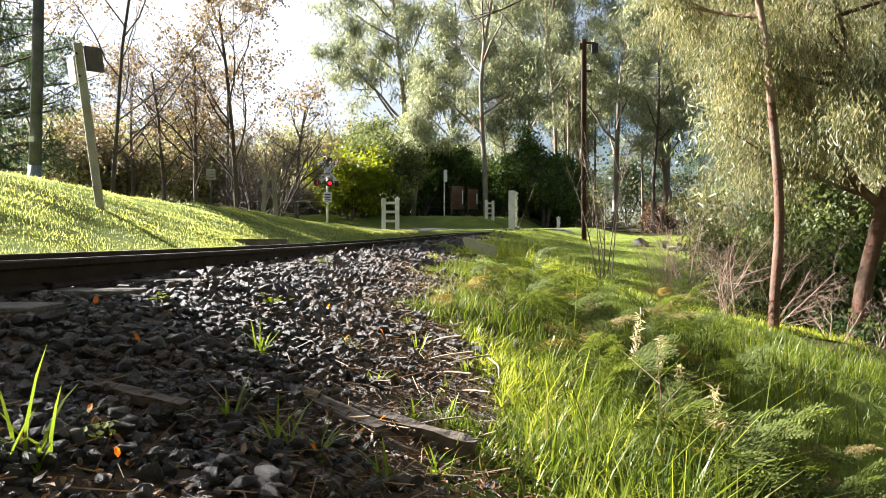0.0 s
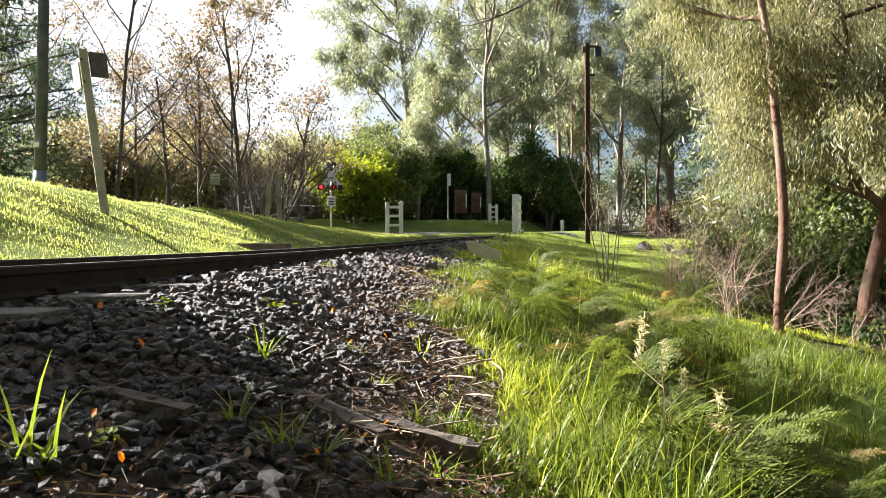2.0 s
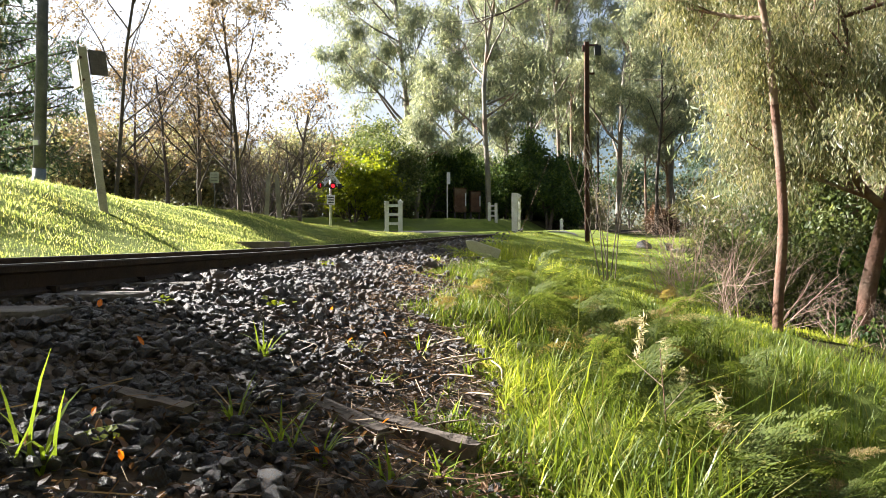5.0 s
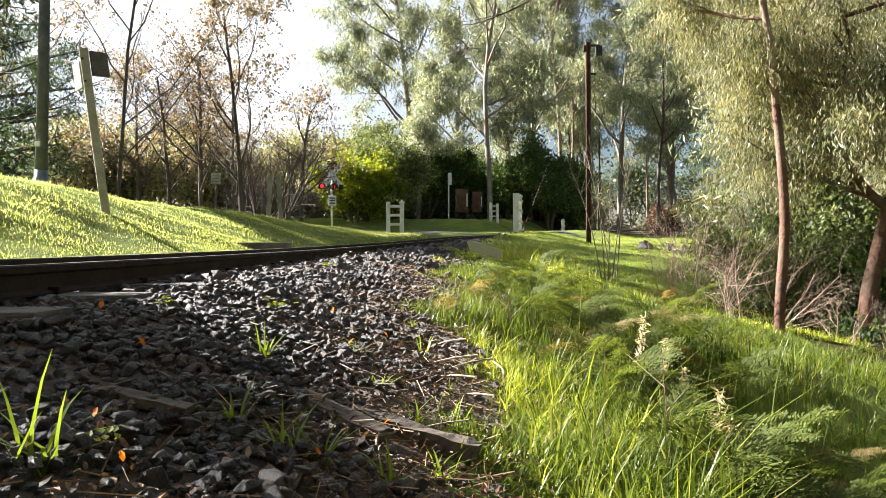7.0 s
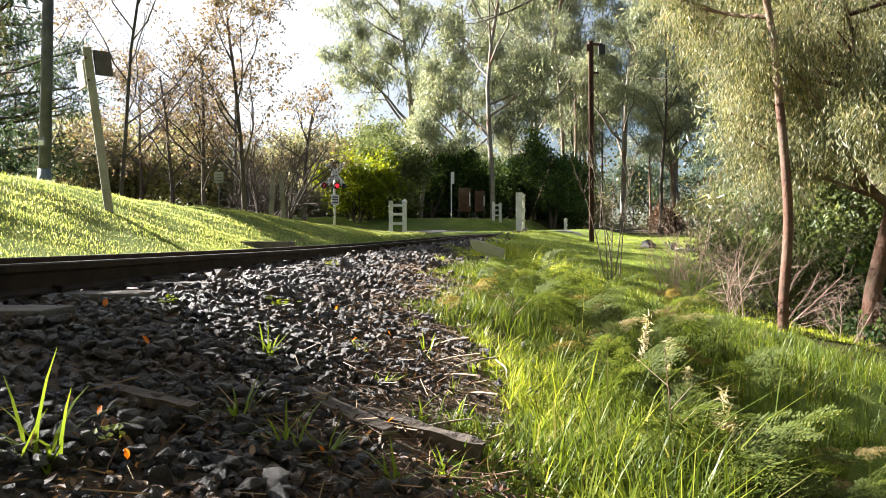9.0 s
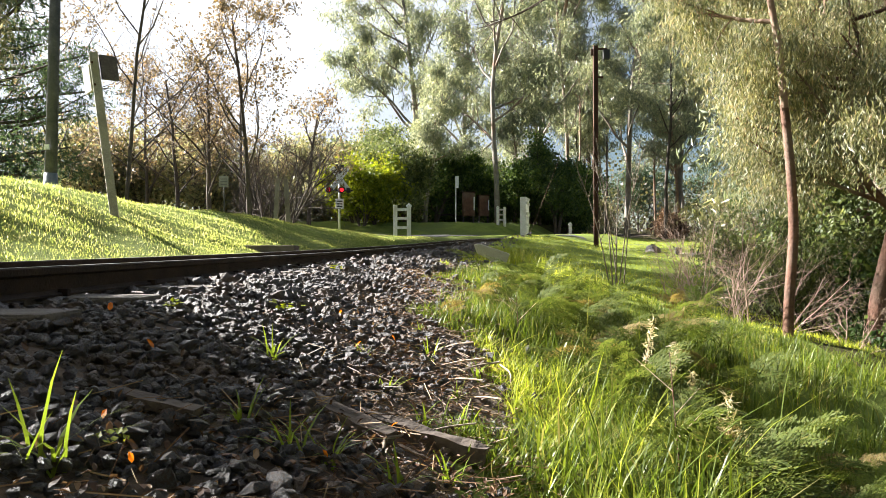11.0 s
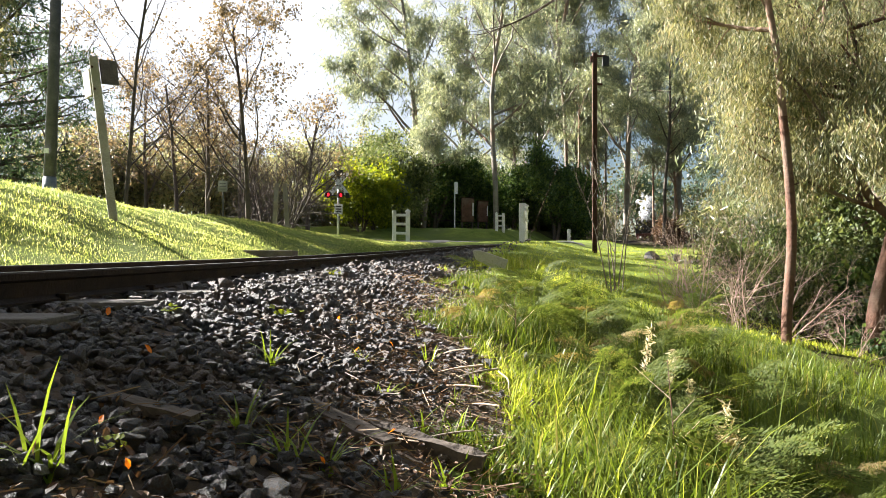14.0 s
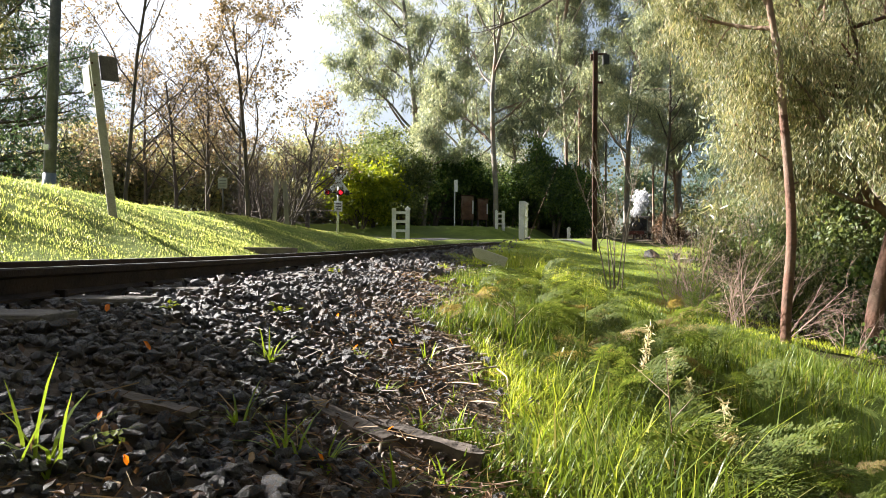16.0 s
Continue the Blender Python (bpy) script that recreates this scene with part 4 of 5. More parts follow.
def build_left_pole():
    x, y = -9.8, 17
    ob = thing("utility_pole", pose(x, y, gz(x, y), 0, 1.2, 0), "weathered grey timber utility pole on the bank", "utility pole")
    bm = B()
    cyl(bm, (0, 0, -0.5), (0, 0, 9.5), 0.145, 0.1, 18)
    part("pole", bm, M_POLE, ob, smooth=True)
    bm = B()
    cyl(bm, (0, 0, 0.05), (0, 0, 0.95), 0.152, 0.15, 18)
    part("guard", bm, surface("blue_grey_guard", (0.1, 0.12, 0.15), (0.18, 0.2, 0.24), 4, 0.6), ob, "blue-grey metal guard round the foot", smooth=True)
    bm = box(B(), -0.06, -0.2, 1.5, 0.06, -0.17, 1.62, 0.004)
    part("tag", bm, M_REFL, ob)
    bm = box(B(), -1.1, -0.2, 8.6, 1.1, -0.1, 8.72, 0.01)
    arm = part("crossarm", bm, M_GREYWOOD, ob)
    for k in (-1.0, -0.5, 0.5, 1.0):
        part("insulator", cyl(B(), (k, -0.15, 8.72), (k, -0.15, 8.88), 0.05, 0.03), M_CREAM, arm)


def build_telegraph_pole():
    x, y = 4.97, 25
    ob = thing("telegraph_pole", pose(x, y, gz(x, y)), "rusty old rail upright used as a telegraph pole", "telegraph pole")
    bm = B()
    box(bm, -0.05, -0.012, -0.4, 0.05, 0.012, 7.1, 0.003)
    box(bm, -0.075, -0.06, -0.4, -0.045, 0.06, 7.1, 0.006)
    box(bm, 0.045, -0.04, -0.4, 0.085, 0.04, 7.1, 0.006)
    part("upright", bm, M_IRON, ob)
    for zz, ln in ((6.95, 0.42), (5.95, 0.28)):
        arm = part("arm", box(B(), 0.0, 0.02, zz, ln, 0.08, zz + 0.07, 0.006), M_IRON, ob)
        part("insulator", cyl(B(), (ln - 0.05, 0.05, zz + 0.07), (ln - 0.05, 0.05, zz + 0.2), 0.05, 0.035), M_CREAM, arm)
    bm = box(B(), 0.28, -0.02, 6.62, 0.5, 0.14, 6.97, 0.01)
    part("box", bm, M_DARK, ob, "dark hanging junction box")
    bm = box(B(), -0.16, -0.02, 6.75, -0.06, 0.05, 6.98, 0.01)
    part("bracket", bm, M_IRON, ob)
    bm = cyl(B(), (0, 0, 6.4), (-2.3, 0.6, 0.35), 0.008, n=5)
    part("guy_wire", bm, M_IRON, ob)
    for k in (0.05, 0.4):
        bm = B()
        pts = [Vector((k + 12 * t, 26 * t, 7.1 + 0.5 * t - 4 * 0.9 * t * (1 - t))) for t in np.linspace(0, 1, 13)]
        for a, b in zip(pts, pts[1:]):
            cyl(bm, a, b, 0.006, n=4, cap=False)
        part("wire", bm, M_DARK, ob)


def picket_post(bm, x, y, h, w, top=0.12):
    box(bm, x - w / 2, y - w / 2, -0.35, x + w / 2, y + w / 2, h - top, 0.006)
    cyl(bm, (x, y, h - top - 0.02), (x, y, h - top + 0.03), w * 0.72, w * 0.72, 4)
    cyl(bm, (x, y, h - top + 0.03), (x, y, h), w * 0.72, 0.005, 4)


def wing_fence(x, y, turn, length, h, w=0.15, low_end=True):
    """A short white cattle-guard fence: tall pointed post, low post, three rails."""
    ob = thing("crossing_fence", pose(x, y, gz(x, y), 0, 0, turn), "white painted timber wing fence at the level crossing", "fence", "white crossing fences")
    bm = B()
    picket_post(bm, 0, 0, h, w)
    part("tall_post", bm, M_WHITE, ob, "white post with a pointed top")
    part("low_post", box(B(), -length - w / 2, -w / 2, -0.35, -length + w / 2, w / 2, h - 0.08, 0.006), M_WHITE, ob)
    for zz in (0.28, 0.62, 0.95):
        part("rail", box(B(), -length, -w / 2 - 0.035, zz * h / 1.25, 0, -w / 2 + 0.0, zz * h / 1.25 + 0.1, 0.005), M_WHITE, ob)
    return ob


def build_signal():
    x, y = -6.2, 38
    base = 2.5
    ob = thing("crossing_signal", pose(x, y, base - 0.35, 0, 0, 24), "level crossing signal with white crossbuck and red flashing lamps", "railway signal")
    part("post", cyl(B(), (0, 0, -0.6), (0, 0, 3.25), 0.06, n=14), M_WHITE, ob, "slim white steel post", smooth=True)
    for a, yy in ((52, -0.09), (-52, -0.115)):
        bm = box(B(), -0.72, -0.012, -0.13, 0.72, 0.012, 0.13, 0.003)
        b = part("crossbuck_board", bm, M_REFL, ob, "white crossbuck board with dark lettering bars", pose(0, yy, 2.6, 0, a, 0))
        for k in range(4):
            part("lettering_bar", box(B(), -0.45 + k * 0.25, -0.018, -0.02, -0.33 + k * 0.25, -0.012, 0.02), M_GREYWOOD, b)
    part("target_board", box(B(), -0.26, -0.06, 2.85, 0.26, -0.04, 3.35, 0.006), M_DARK, ob, "black square backing board", pose(0, 0, 0))
    bell = part("bell", cyl(B(), (0, 0, 3.25), (0, 0, 3.4), 0.13, 0.05), M_DARK, ob)
    part("lamp_bar", box(B(), -0.75, -0.05, 1.93, 0.75, 0.05, 1.99, 0.006), M_DARK, ob)
    lights = []
    for sx in (-0.62, 0.06):
        head = part("lamp", cyl(B(), (sx, -0.16, 1.96), (sx, -0.02, 1.96), 0.17, n=20), M_DARK, ob, "black round lamp housing")
        bm = B()
        for q in range(12):
            a0, a1 = math.pi * (q / 12), math.pi * ((q + 1) / 12)
            vs = [bm.verts.new((sx + 0.185 * math.cos(a), yy, 1.96 + 0.185 * math.sin(a))) for a, yy in ((a0, -0.15), (a1, -0.15), (a1, -0.4 + 0.06 * abs(math.cos(a1))), (a0, -0.4 + 0.06 * abs(math.cos(a0))))]
            bm.faces.new(vs)
        bmesh.ops.solidify(bm, geom=bm.faces[:], thickness=0.01)
        part("hood", bm, M_DARK, head)
        part("lens", cyl(B(), (sx, -0.172, 1.96), (sx, -0.158, 1.96), 0.145, n=20), M_REDGLASS, head, "dark red glass lens")
        disc = part("lamp_light", cyl(B(), (0, -0.004, 0), (0, 0.004, 0), 0.105, n=20), M_LAMPON, head, "glowing red lamp disc")
        disc.location = (sx, -0.30, 1.96)
        lights.append(disc)
    side = part("side_lamp", cyl(B(), (0.42, 0.0, 1.98), (0.6, -0.08, 1.98), 0.17, 0.12, n=16), M_DARK, ob, "black hooded lamp turned to the road")
    part("plate", box(B(), -0.22, -0.09, 0.95, 0.22, -0.07, 1.5, 0.006), M_REFL, ob, "small white plate with unreadable bars")
    for k in range(3):
        part("plate_bar", box(B(), -0.15, -0.096, 1.05 + 0.14 * k, 0.15, -0.09, 1.11 + 0.14 * k), M_DARK, ob)
    return lights


def build_lineside():
    build_gradient_post()
    build_left_pole()
    build_telegraph_pole()
    wing_fence(-1.74, 27, 8, 0.52, 1.28)
    wing_fence(2.62, 26, 78, 0.9, 1.42, 0.2)
    wing_fence(2.62, 43, 190, 0.42, 1.15)
    wing_fence(7.0, 43, 80, 0.8, 1.0, 0.17)
    # thin street sign
    ob = thing("street_sign", pose(0.08, 45, gz(0.08, 45)), "thin grey post with a small white blade", "street sign")
    part("post", cyl(B(), (0, 0, -0.3), (0, 0, 2.9), 0.04, n=10), M_WHITE, ob)
    part("blade", box(B(), -0.02, -0.06, 2.2, 0.2, -0.045, 2.95, 0.004), M_REFL, ob, "plain white sign blade", pose(0, 0, 0, 0, 0, -10))
    # brown cabinets at the road
    for x, y, w, h, c in ((0.95, 48.5, 0.8, 2.1, 0), (2.0, 49, 0.7, 1.9, 1)):
        ob = thing("roadside_cabinet", pose(x, y, gz(x, y), 0, 0, 12), "dull brown roadside cabinet under the trees", "cabinet")
        part("body", box(B(), -w / 2, -0.25, 0.5, w / 2, 0.25, h, 0.02), M_BARKR, ob)
        part("lid", box(B(), -w / 2 - 0.04, -0.3, h, w / 2 + 0.04, 0.3, h + 0.06, 0.015), M_IRON, ob)
        for s in (-1, 1):
            part("leg", box(B(), s * w / 2 - 0.05 * (s + 1) - 0.0, -0.05, -0.3, s * w / 2 - 0.05 * (s - 1), 0.05, 0.5, 0.006), M_GREYWOOD, ob)
        part("notice", box(B(), w / 2 - 0.1, -0.262, 0.9, w / 2 - 0.02, -0.252, h - 0.3), M_REFL, ob)
    # two leaning stub posts and a small notice on the bank
    for x, rot in ((-6.1, 3), (-5.62, -4)):
        ob = thing("stub_post", pose(x, 24, gz(x, 24), 0, rot, 0), "grey weathered stub post leaning on the bank", "post", "stub posts")
        part("post", box(B(), -0.07, -0.05, -0.3, 0.07, 0.05, 1.8, 0.012), M_BARKS, ob)
    ob = thing("notice_sign", pose(-8.5, 26, gz(-8.5, 26) + 0.45), "small white notice on a thin post", "sign")
    part("post", cyl(B(), (0, 0, -0.7), (0, 0, 1.7), 0.03, n=8), M_GREYWOOD, ob)
    part("panel", box(B(), -0.17, -0.05, 1.25, 0.17, -0.035, 1.65, 0.004), M_CREAM, ob)
    for k in range(3):
        part("text_bar", box(B(), -0.12, -0.056, 1.33 + 0.1 * k, 0.12, -0.05, 1.35 + 0.1 * k), M_GREYWOOD, ob)
    # concrete marker slab at the edge of the ballast
    x, y = 0.56, 10.9
    ob = thing("concrete_slab", pose(x, y, gz(x, y) + 0.13, 4, 14, -6), "tapered cream concrete slab lying at the ballast edge", "concrete slab")
    bm = B()
    vs = [(-0.3, 0, 0.1), (-0.22, 0, -0.02), (0.25, 0, -0.13), (0.27, 0, 0.09), (-0.2, 0, 0.13)]
    f = bm.faces.new([bm.verts.new(v) for v in vs])
    r = bmesh.ops.extrude_face_region(bm, geom=[f])
    bmesh.ops.translate(bm, verts=[v for v in r["geom"] if isinstance(v, bmesh.types.BMVert)], vec=(0, 0.12, 0))
    bmesh.ops.recalc_face_normals(bm, faces=bm.faces[:])
    bmesh.ops.bevel(bm, geom=bm.edges[:], offset=0.01, segments=2, affect="EDGES")
    part("slab", bm, M_CREAM, ob)
    # timber block beyond the far rail
    x, y = -3.15, 12.2
    ob = thing("timber_block", pose(x, y, gz(x, y), 0, 0, 4), "flat weathered timber cover beyond the track", "timber cover")
    for k in range(3):
        part("plank", box(B(), -0.42, -0.3 + 0.2 * k, 0.0, 0.42, -0.11 + 0.2 * k, 0.15, 0.01), M_SLEEPER, ob)


def build_road():
    ys = np.linspace(29.5, 37, 16)
    xs = np.linspace(-45, 5.5, 121)
    X, Y = np.meshgrid(xs, ys)
    lim = np.abs(X - rail_x(Y) + GAUGE / 2) < 2.6
    Z = np.where(lim, rail_z(Y) - 0.03, ground_z(X, Y) + 0.03)
    i = (np.arange(len(ys) - 1)[:, None] * len(xs) + np.arange(len(xs) - 1)[None]).ravel()
    F = np.stack([i, i + 1, i + len(xs) + 1, i + len(xs)], -1)
    tagged(new("road", mesh_np("road", np.stack([X, Y, Z], -1).reshape(-1, 3), F, M_ROAD, True)), "grey gravelly road over the level crossing", "road", kind="structure")


def build_rocks():
    rng = np.random.default_rng(77)
    for x, y, r in ((6.3, 22.4, 0.32), (6.9, 22.0, 0.26), (7.3, 21.4, 0.3), (6.8, 21.2, 0.18), (7.7, 20.8, 0.22)):
        v, f = stone_template(rng, 16)
        ob = new("rock", mesh_np("rock", v * r, f, M_CREAM if r < 0.25 else M_STONE))
        ob.matrix_world = pose(x, y, gz(x, y) + 0.25 * r, 0, 0, rng.uniform(0, 360))
        tagged(ob, "weathered rock at the foot of the verge", "rock", "rocks on the verge")


build_rocks()
build_lineside()
LIGHTS = build_signal()
build_road()


# ---- the train ----
def build_train():
    """Small black tank locomotive, origin at rail level under its front, facing -Y."""
    ob = thing("steam_locomotive", pose(0, 0, 0), "small black steam locomotive coming down the line", "locomotive")
    P = lambda n, bm, m, l="", sm=False: part(n, bm, m, ob, l, None, sm)
    P("smokebox", cyl(B(), (0, 0.6, 1.65), (0, 1.5, 1.65), 0.56, n=28), M_BLACK)
    P("boiler", cyl(B(), (0, 1.5, 1.65), (0, 4.2, 1.65), 0.52, n=28), M_BLACK)
    door = P("smokebox_door", cyl(B(), (0, 0.52, 1.65), (0, 0.6, 1.65), 0.4, 0.46, n=24), M_BLACK)
    part("door_handle", cyl(B(), (0, 0.44, 1.65), (0, 0.52, 1.65), 0.05), M_BRASS, door)
    P("chimney", cyl(cyl(B(), (0, 1.0, 2.15), (0, 1.0, 2.75), 0.16, 0.2), (0, 1.0, 2.75), (0, 1.0, 2.85), 0.25, 0.22), M_BLACK)
    P("dome", cyl(cyl(B(), (0, 2.4, 2.1), (0, 2.4, 2.5), 0.28, 0.26), (0, 2.4, 2.5), (0, 2.4, 2.65), 0.26, 0.1), M_BRASS)
    P("sand_dome", cyl(B(), (0, 1.75, 2.1), (0, 1.75, 2.42), 0.2, 0.15), M_BLACK)
    for s in (-1, 1):
        P("side_tank", box(B(), s * 0.98 - 0.2, 1.7, 1.05, s * 0.98 + 0.2 - 0.0, 4.2, 1.95, 0.03), M_BLACK)
        P("cylinder", cyl(B(), (s * 0.8, 0.6, 0.62), (s * 0.8, 1.3, 0.62), 0.24), M_BLACK)
        P("coupling_rod", box(B(), s * 0.62 - 0.03, 1.5, 0.38, s * 0.62 + 0.03, 3.9, 0.46, 0.01), M_RUST)
        for y in (1.6, 2.5, 3.4):
            P("wheel", cyl(B(), (s * 0.38 - 0.05, y, 0.42), (s * 0.38 + 0.05, y, 0.42), 0.42, n=22), M_BLACK)
    P("running_plate", box(B(), -1.0, 0.3, 0.92, 1.0, 5.6, 1.0, 0.01), M_BLACK)
    beam = P("buffer_beam", box(B(), -1.0, 0.15, 0.55, 1.0, 0.32, 0.95, 0.02), M_RED, "dull red buffer beam")
    part("coupler", box(B(), -0.12, -0.15, 0.5, 0.12, 0.2, 0.75, 0.02), M_IRON, beam)
    for k in range(-4, 5):
        P("pilot_bar", cyl(B(), (k * 0.2, 0.2, 0.6), (k * 0.14, -0.35, 0.16), 0.025, n=6), M_RED)
    lamp = P("headlamp", cyl(B(), (0, 0.25, 2.4), (0, 0.65, 2.4), 0.19, n=18), M_BLACK)
    part("lamp_glass", cyl(B(), (0, 0.235, 2.4), (0, 0.25, 2.4), 0.15, n=18), M_CREAM, lamp)
    P("cab", box(B(), -1.05, 4.2, 1.0, 1.05, 5.7, 2.75, 0.03), M_BLACK)
    P("cab_roof", box(B(), -1.18, 4.0, 2.75, 1.18, 5.95, 2.86, 0.05), M_BLACK)
    for s in (-1, 1):
        P("cab_window", cyl(B(), (s * 0.72, 4.18, 2.3), (s * 0.72, 4.2, 2.3), 0.2), M_DARK)
    return ob


def carriage():
    ob = thing("carriage", pose(0, 0, 0), "dark red wooden carriage behind the locomotive", "carriage")
    part("body", box(B(), -1.0, 0.3, 0.9, 1.0, 9.5, 2.2, 0.03), M_RED, ob)
    part("roof", box(B(), -1.15, 0.1, 2.85, 1.15, 9.7, 2.98, 0.06), M_GREYWOOD, ob)
    for s in (-0.95, 0.95):
        for y in (0.4, 2.7, 5.0, 7.3, 9.4):
            part("pillar", box(B(), s - 0.04, y - 0.05, 2.2, s + 0.04, y + 0.05, 2.86), M_RED, ob)
    for y in (1.5, 8.2):
        part("bogie", box(B(), -0.7, y - 0.7, 0.2, 0.7, y + 0.7, 0.9, 0.05), M_BLACK, ob)
    return ob


def steam_puff(seed, size):
    """A lumpy cloud of small billows."""
    rng = np.random.default_rng(seed)
    bm = B()
    for k in range(60):
        c = rng.normal(0, 0.46, 3) * size
        bmesh.ops.create_icosphere(bm, subdivisions=2, radius=size * rng.uniform(0.08, 0.3), matrix=Matrix.Translation(c))
    for v in bm.verts:
        v.co += Vector(noise.noise_vector(v.co * 4.0 / size)) * 0.2 * size
    me = bpy.data.meshes.new("steam_puff")
    bm.to_mesh(me)
    bm.free()
    me.materials.append(M_STEAM)
    for p in me.polygons:
        p.use_smooth = True
    ob = new("steam_puff", me)
    return tagged(ob, "white billow of steam above the locomotive", "steam", "steam above the locomotive")


TRAIN = build_train()
CARRIAGE = carriage()
PUFFS = [steam_puff(600 + i, s) for i, s in enumerate((0.5, 0.75, 0.95, 1.1, 1.15))]


# ---- ferns, weeds and litter ----
def frond_mesh(seed, material, arch=0.6):
    """A bipinnate frond one metre long, along +Y and arching down."""
    rng = np.random.default_rng(seed)
    V, F = [], []

    def quad(a, b, c, d):
        o = len(V)
        V.extend((a, b, c, d))
        F.append((o, o + 1, o + 2, o + 3))

    def at(t):
        return np.array([0.03 * math.sin(5 * t + seed), t, 0.55 * t - arch * t * t])

    for i in range(12):
        a, b = at(i / 12), at((i + 1) / 12)
        w = 0.007 * (1 - 0.7 * i / 12)
        quad(a + (-w, 0, 0), a + (w, 0, 0), b + (w, 0, 0), b + (-w, 0, 0))
    n = 13
    for i in range(n):
        t = 0.2 + 0.8 * (i + rng.uniform(-0.2, 0.2)) / n
        ln = 0.42 * (1.04 - t) ** 0.75 * rng.uniform(0.8, 1.15) + 0.02
        for s in (-1, 1):
            if rng.uniform() < 0.06:
                continue
            d = np.array([s * 1.0, 0.55 + rng.normal(0, 0.1), -0.1 + rng.normal(0, 0.16)])
            d /= np.linalg.norm(d)
            p = at(t + rng.uniform(-0.012, 0.012))
            m = max(4, int(ln / 0.034))
            for j in range(m):
                f = (j + 0.5) / m
                q = p + d * ln * f + np.array([0, 0, -0.3 * ln * f * f])
                lw = 0.1 * (1 - 0.85 * f) * (0.35 + ln / 0.4) * rng.uniform(0.7, 1.2)
                for e in (-1, 1):
                    o = np.array([0.45 * s + rng.normal(0, 0.12), 1.0 * e, rng.normal(-0.1, 0.22)])
                    o /= np.linalg.norm(o)
                    side = d * ln / m * 0.4
                    mid = q + o * lw * 0.5
                    quad(q - side * 0.5, mid - side, q + o * lw, mid + side)
    return mesh_np("frond", np.array(V), np.array(F), material)


def build_ferns():
    rng = random.Random(31)
    green = [frond_mesh(s, M_FERN, a) for s, a in ((1, 0.55), (2, 0.7), (3, 0.85), (4, 0.62))]
    dry = [frond_mesh(s, M_DRYFERN, a) for s, a in ((5, 0.8), (6, 0.95))]
    spots = [(1.05, 3.6, 0), (0.85, 2.7, 0), (1.25, 2.6, 0), (1.3, 3.3, 0), (1.0, 4.5, 0), (1.4, 4.2, 0), (0.75, 5.2, 0), (0.5, 5.6, 0), (1.0, 5.7, 0), (0.3, 6.2, 0), (0.75, 6.6, 0),
             (0.45, 4.6, 0), (1.75, 3.8, 0), (1.6, 2.9, 0), (1.5, 2.3, 0), (0.25, 4.9, 1), (0.1, 4.6, 1), (1.2, 2.15, 0), (0.95, 2.1, 0), (1.9, 4.6, 0), (0.6, 7.3, 0), (1.0, 7.4, 0),
             (0.3, 7.6, 0), (1.5, 5.3, 0), (1.15, 3.0, 1), (1.35, 3.7, 1), (0.75, 3.6, 0), (1.7, 2.5, 0), (0.55, 6.2, 1)]
    spots = [s for s in spots if not (s[0] < 0.95 and s[1] < 3.7) and not (s[0] < 0.8 and s[1] > 6.3)]
    spots = [s for s in spots if s[1] > 2.3]
    for k in range(64):
        y = rng.uniform(2.2, 7.0)
        u = 2.6 - 0.1 * y + abs(rng.gauss(0, 0.9))
        spots.append((float(rail_x(y)) + u, y, 1 if rng.random() < 0.2 else 0))
    for k in range(34):
        y = rng.uniform(2.15, 3.3)
        spots.append((float(rail_x(y)) + rng.uniform(2.35, 3.5), y, 1 if rng.random() < 0.12 else 0))
    for x, y, kind in spots:
        x += rng.uniform(-.05, .05)
        y += rng.uniform(-.05, .05)
        ob = thing("fern", pose(x, y, gz(x, y)), "dry golden brown bracken fern" if kind else "feathery green bracken fern in the long grass", "fern", "bracken on the embankment")
        n = rng.randint(3, 5)
        for k in range(n):
            me = rng.choice(dry if kind else green)
            s = rng.uniform(0.26, 0.46) * (0.75 if kind else 1.0)
            part_me("frond", me, ob, "", pose(0, 0, rng.uniform(0.08, 0.22), rng.uniform(0, 50), rng.uniform(-25, 25), 360 * k / n + rng.uniform(-50, 50)) @ Matrix.Scale(s, 4))


def tuft(x, y, n, h, w, seed, label="bright green grass weed growing in the ballast", mat=None, spread=0.25):
    rng = np.random.default_rng(seed)
    ob = thing("grass_tuft", pose(x, y, gz(x, y)), label, "weed", "weeds in the ballast")
    temps = [blade_template(b) for b in (0.3, 0.7, 1.1)]
    for k in range(n):
        v, f = temps[k % 3]
        hh = h * rng.uniform(0.6, 1.15)
        a = rng.uniform(0, 360)
        me = mesh_np("blade", v * np.array([w, hh, hh]), f, mat or M_WEED)
        part_me("blade", me, ob, "", pose(rng.normal(0, 0.012), rng.normal(0, 0.012), -0.01, rng.uniform(-4, 22) * -spread * 4, 0, a))


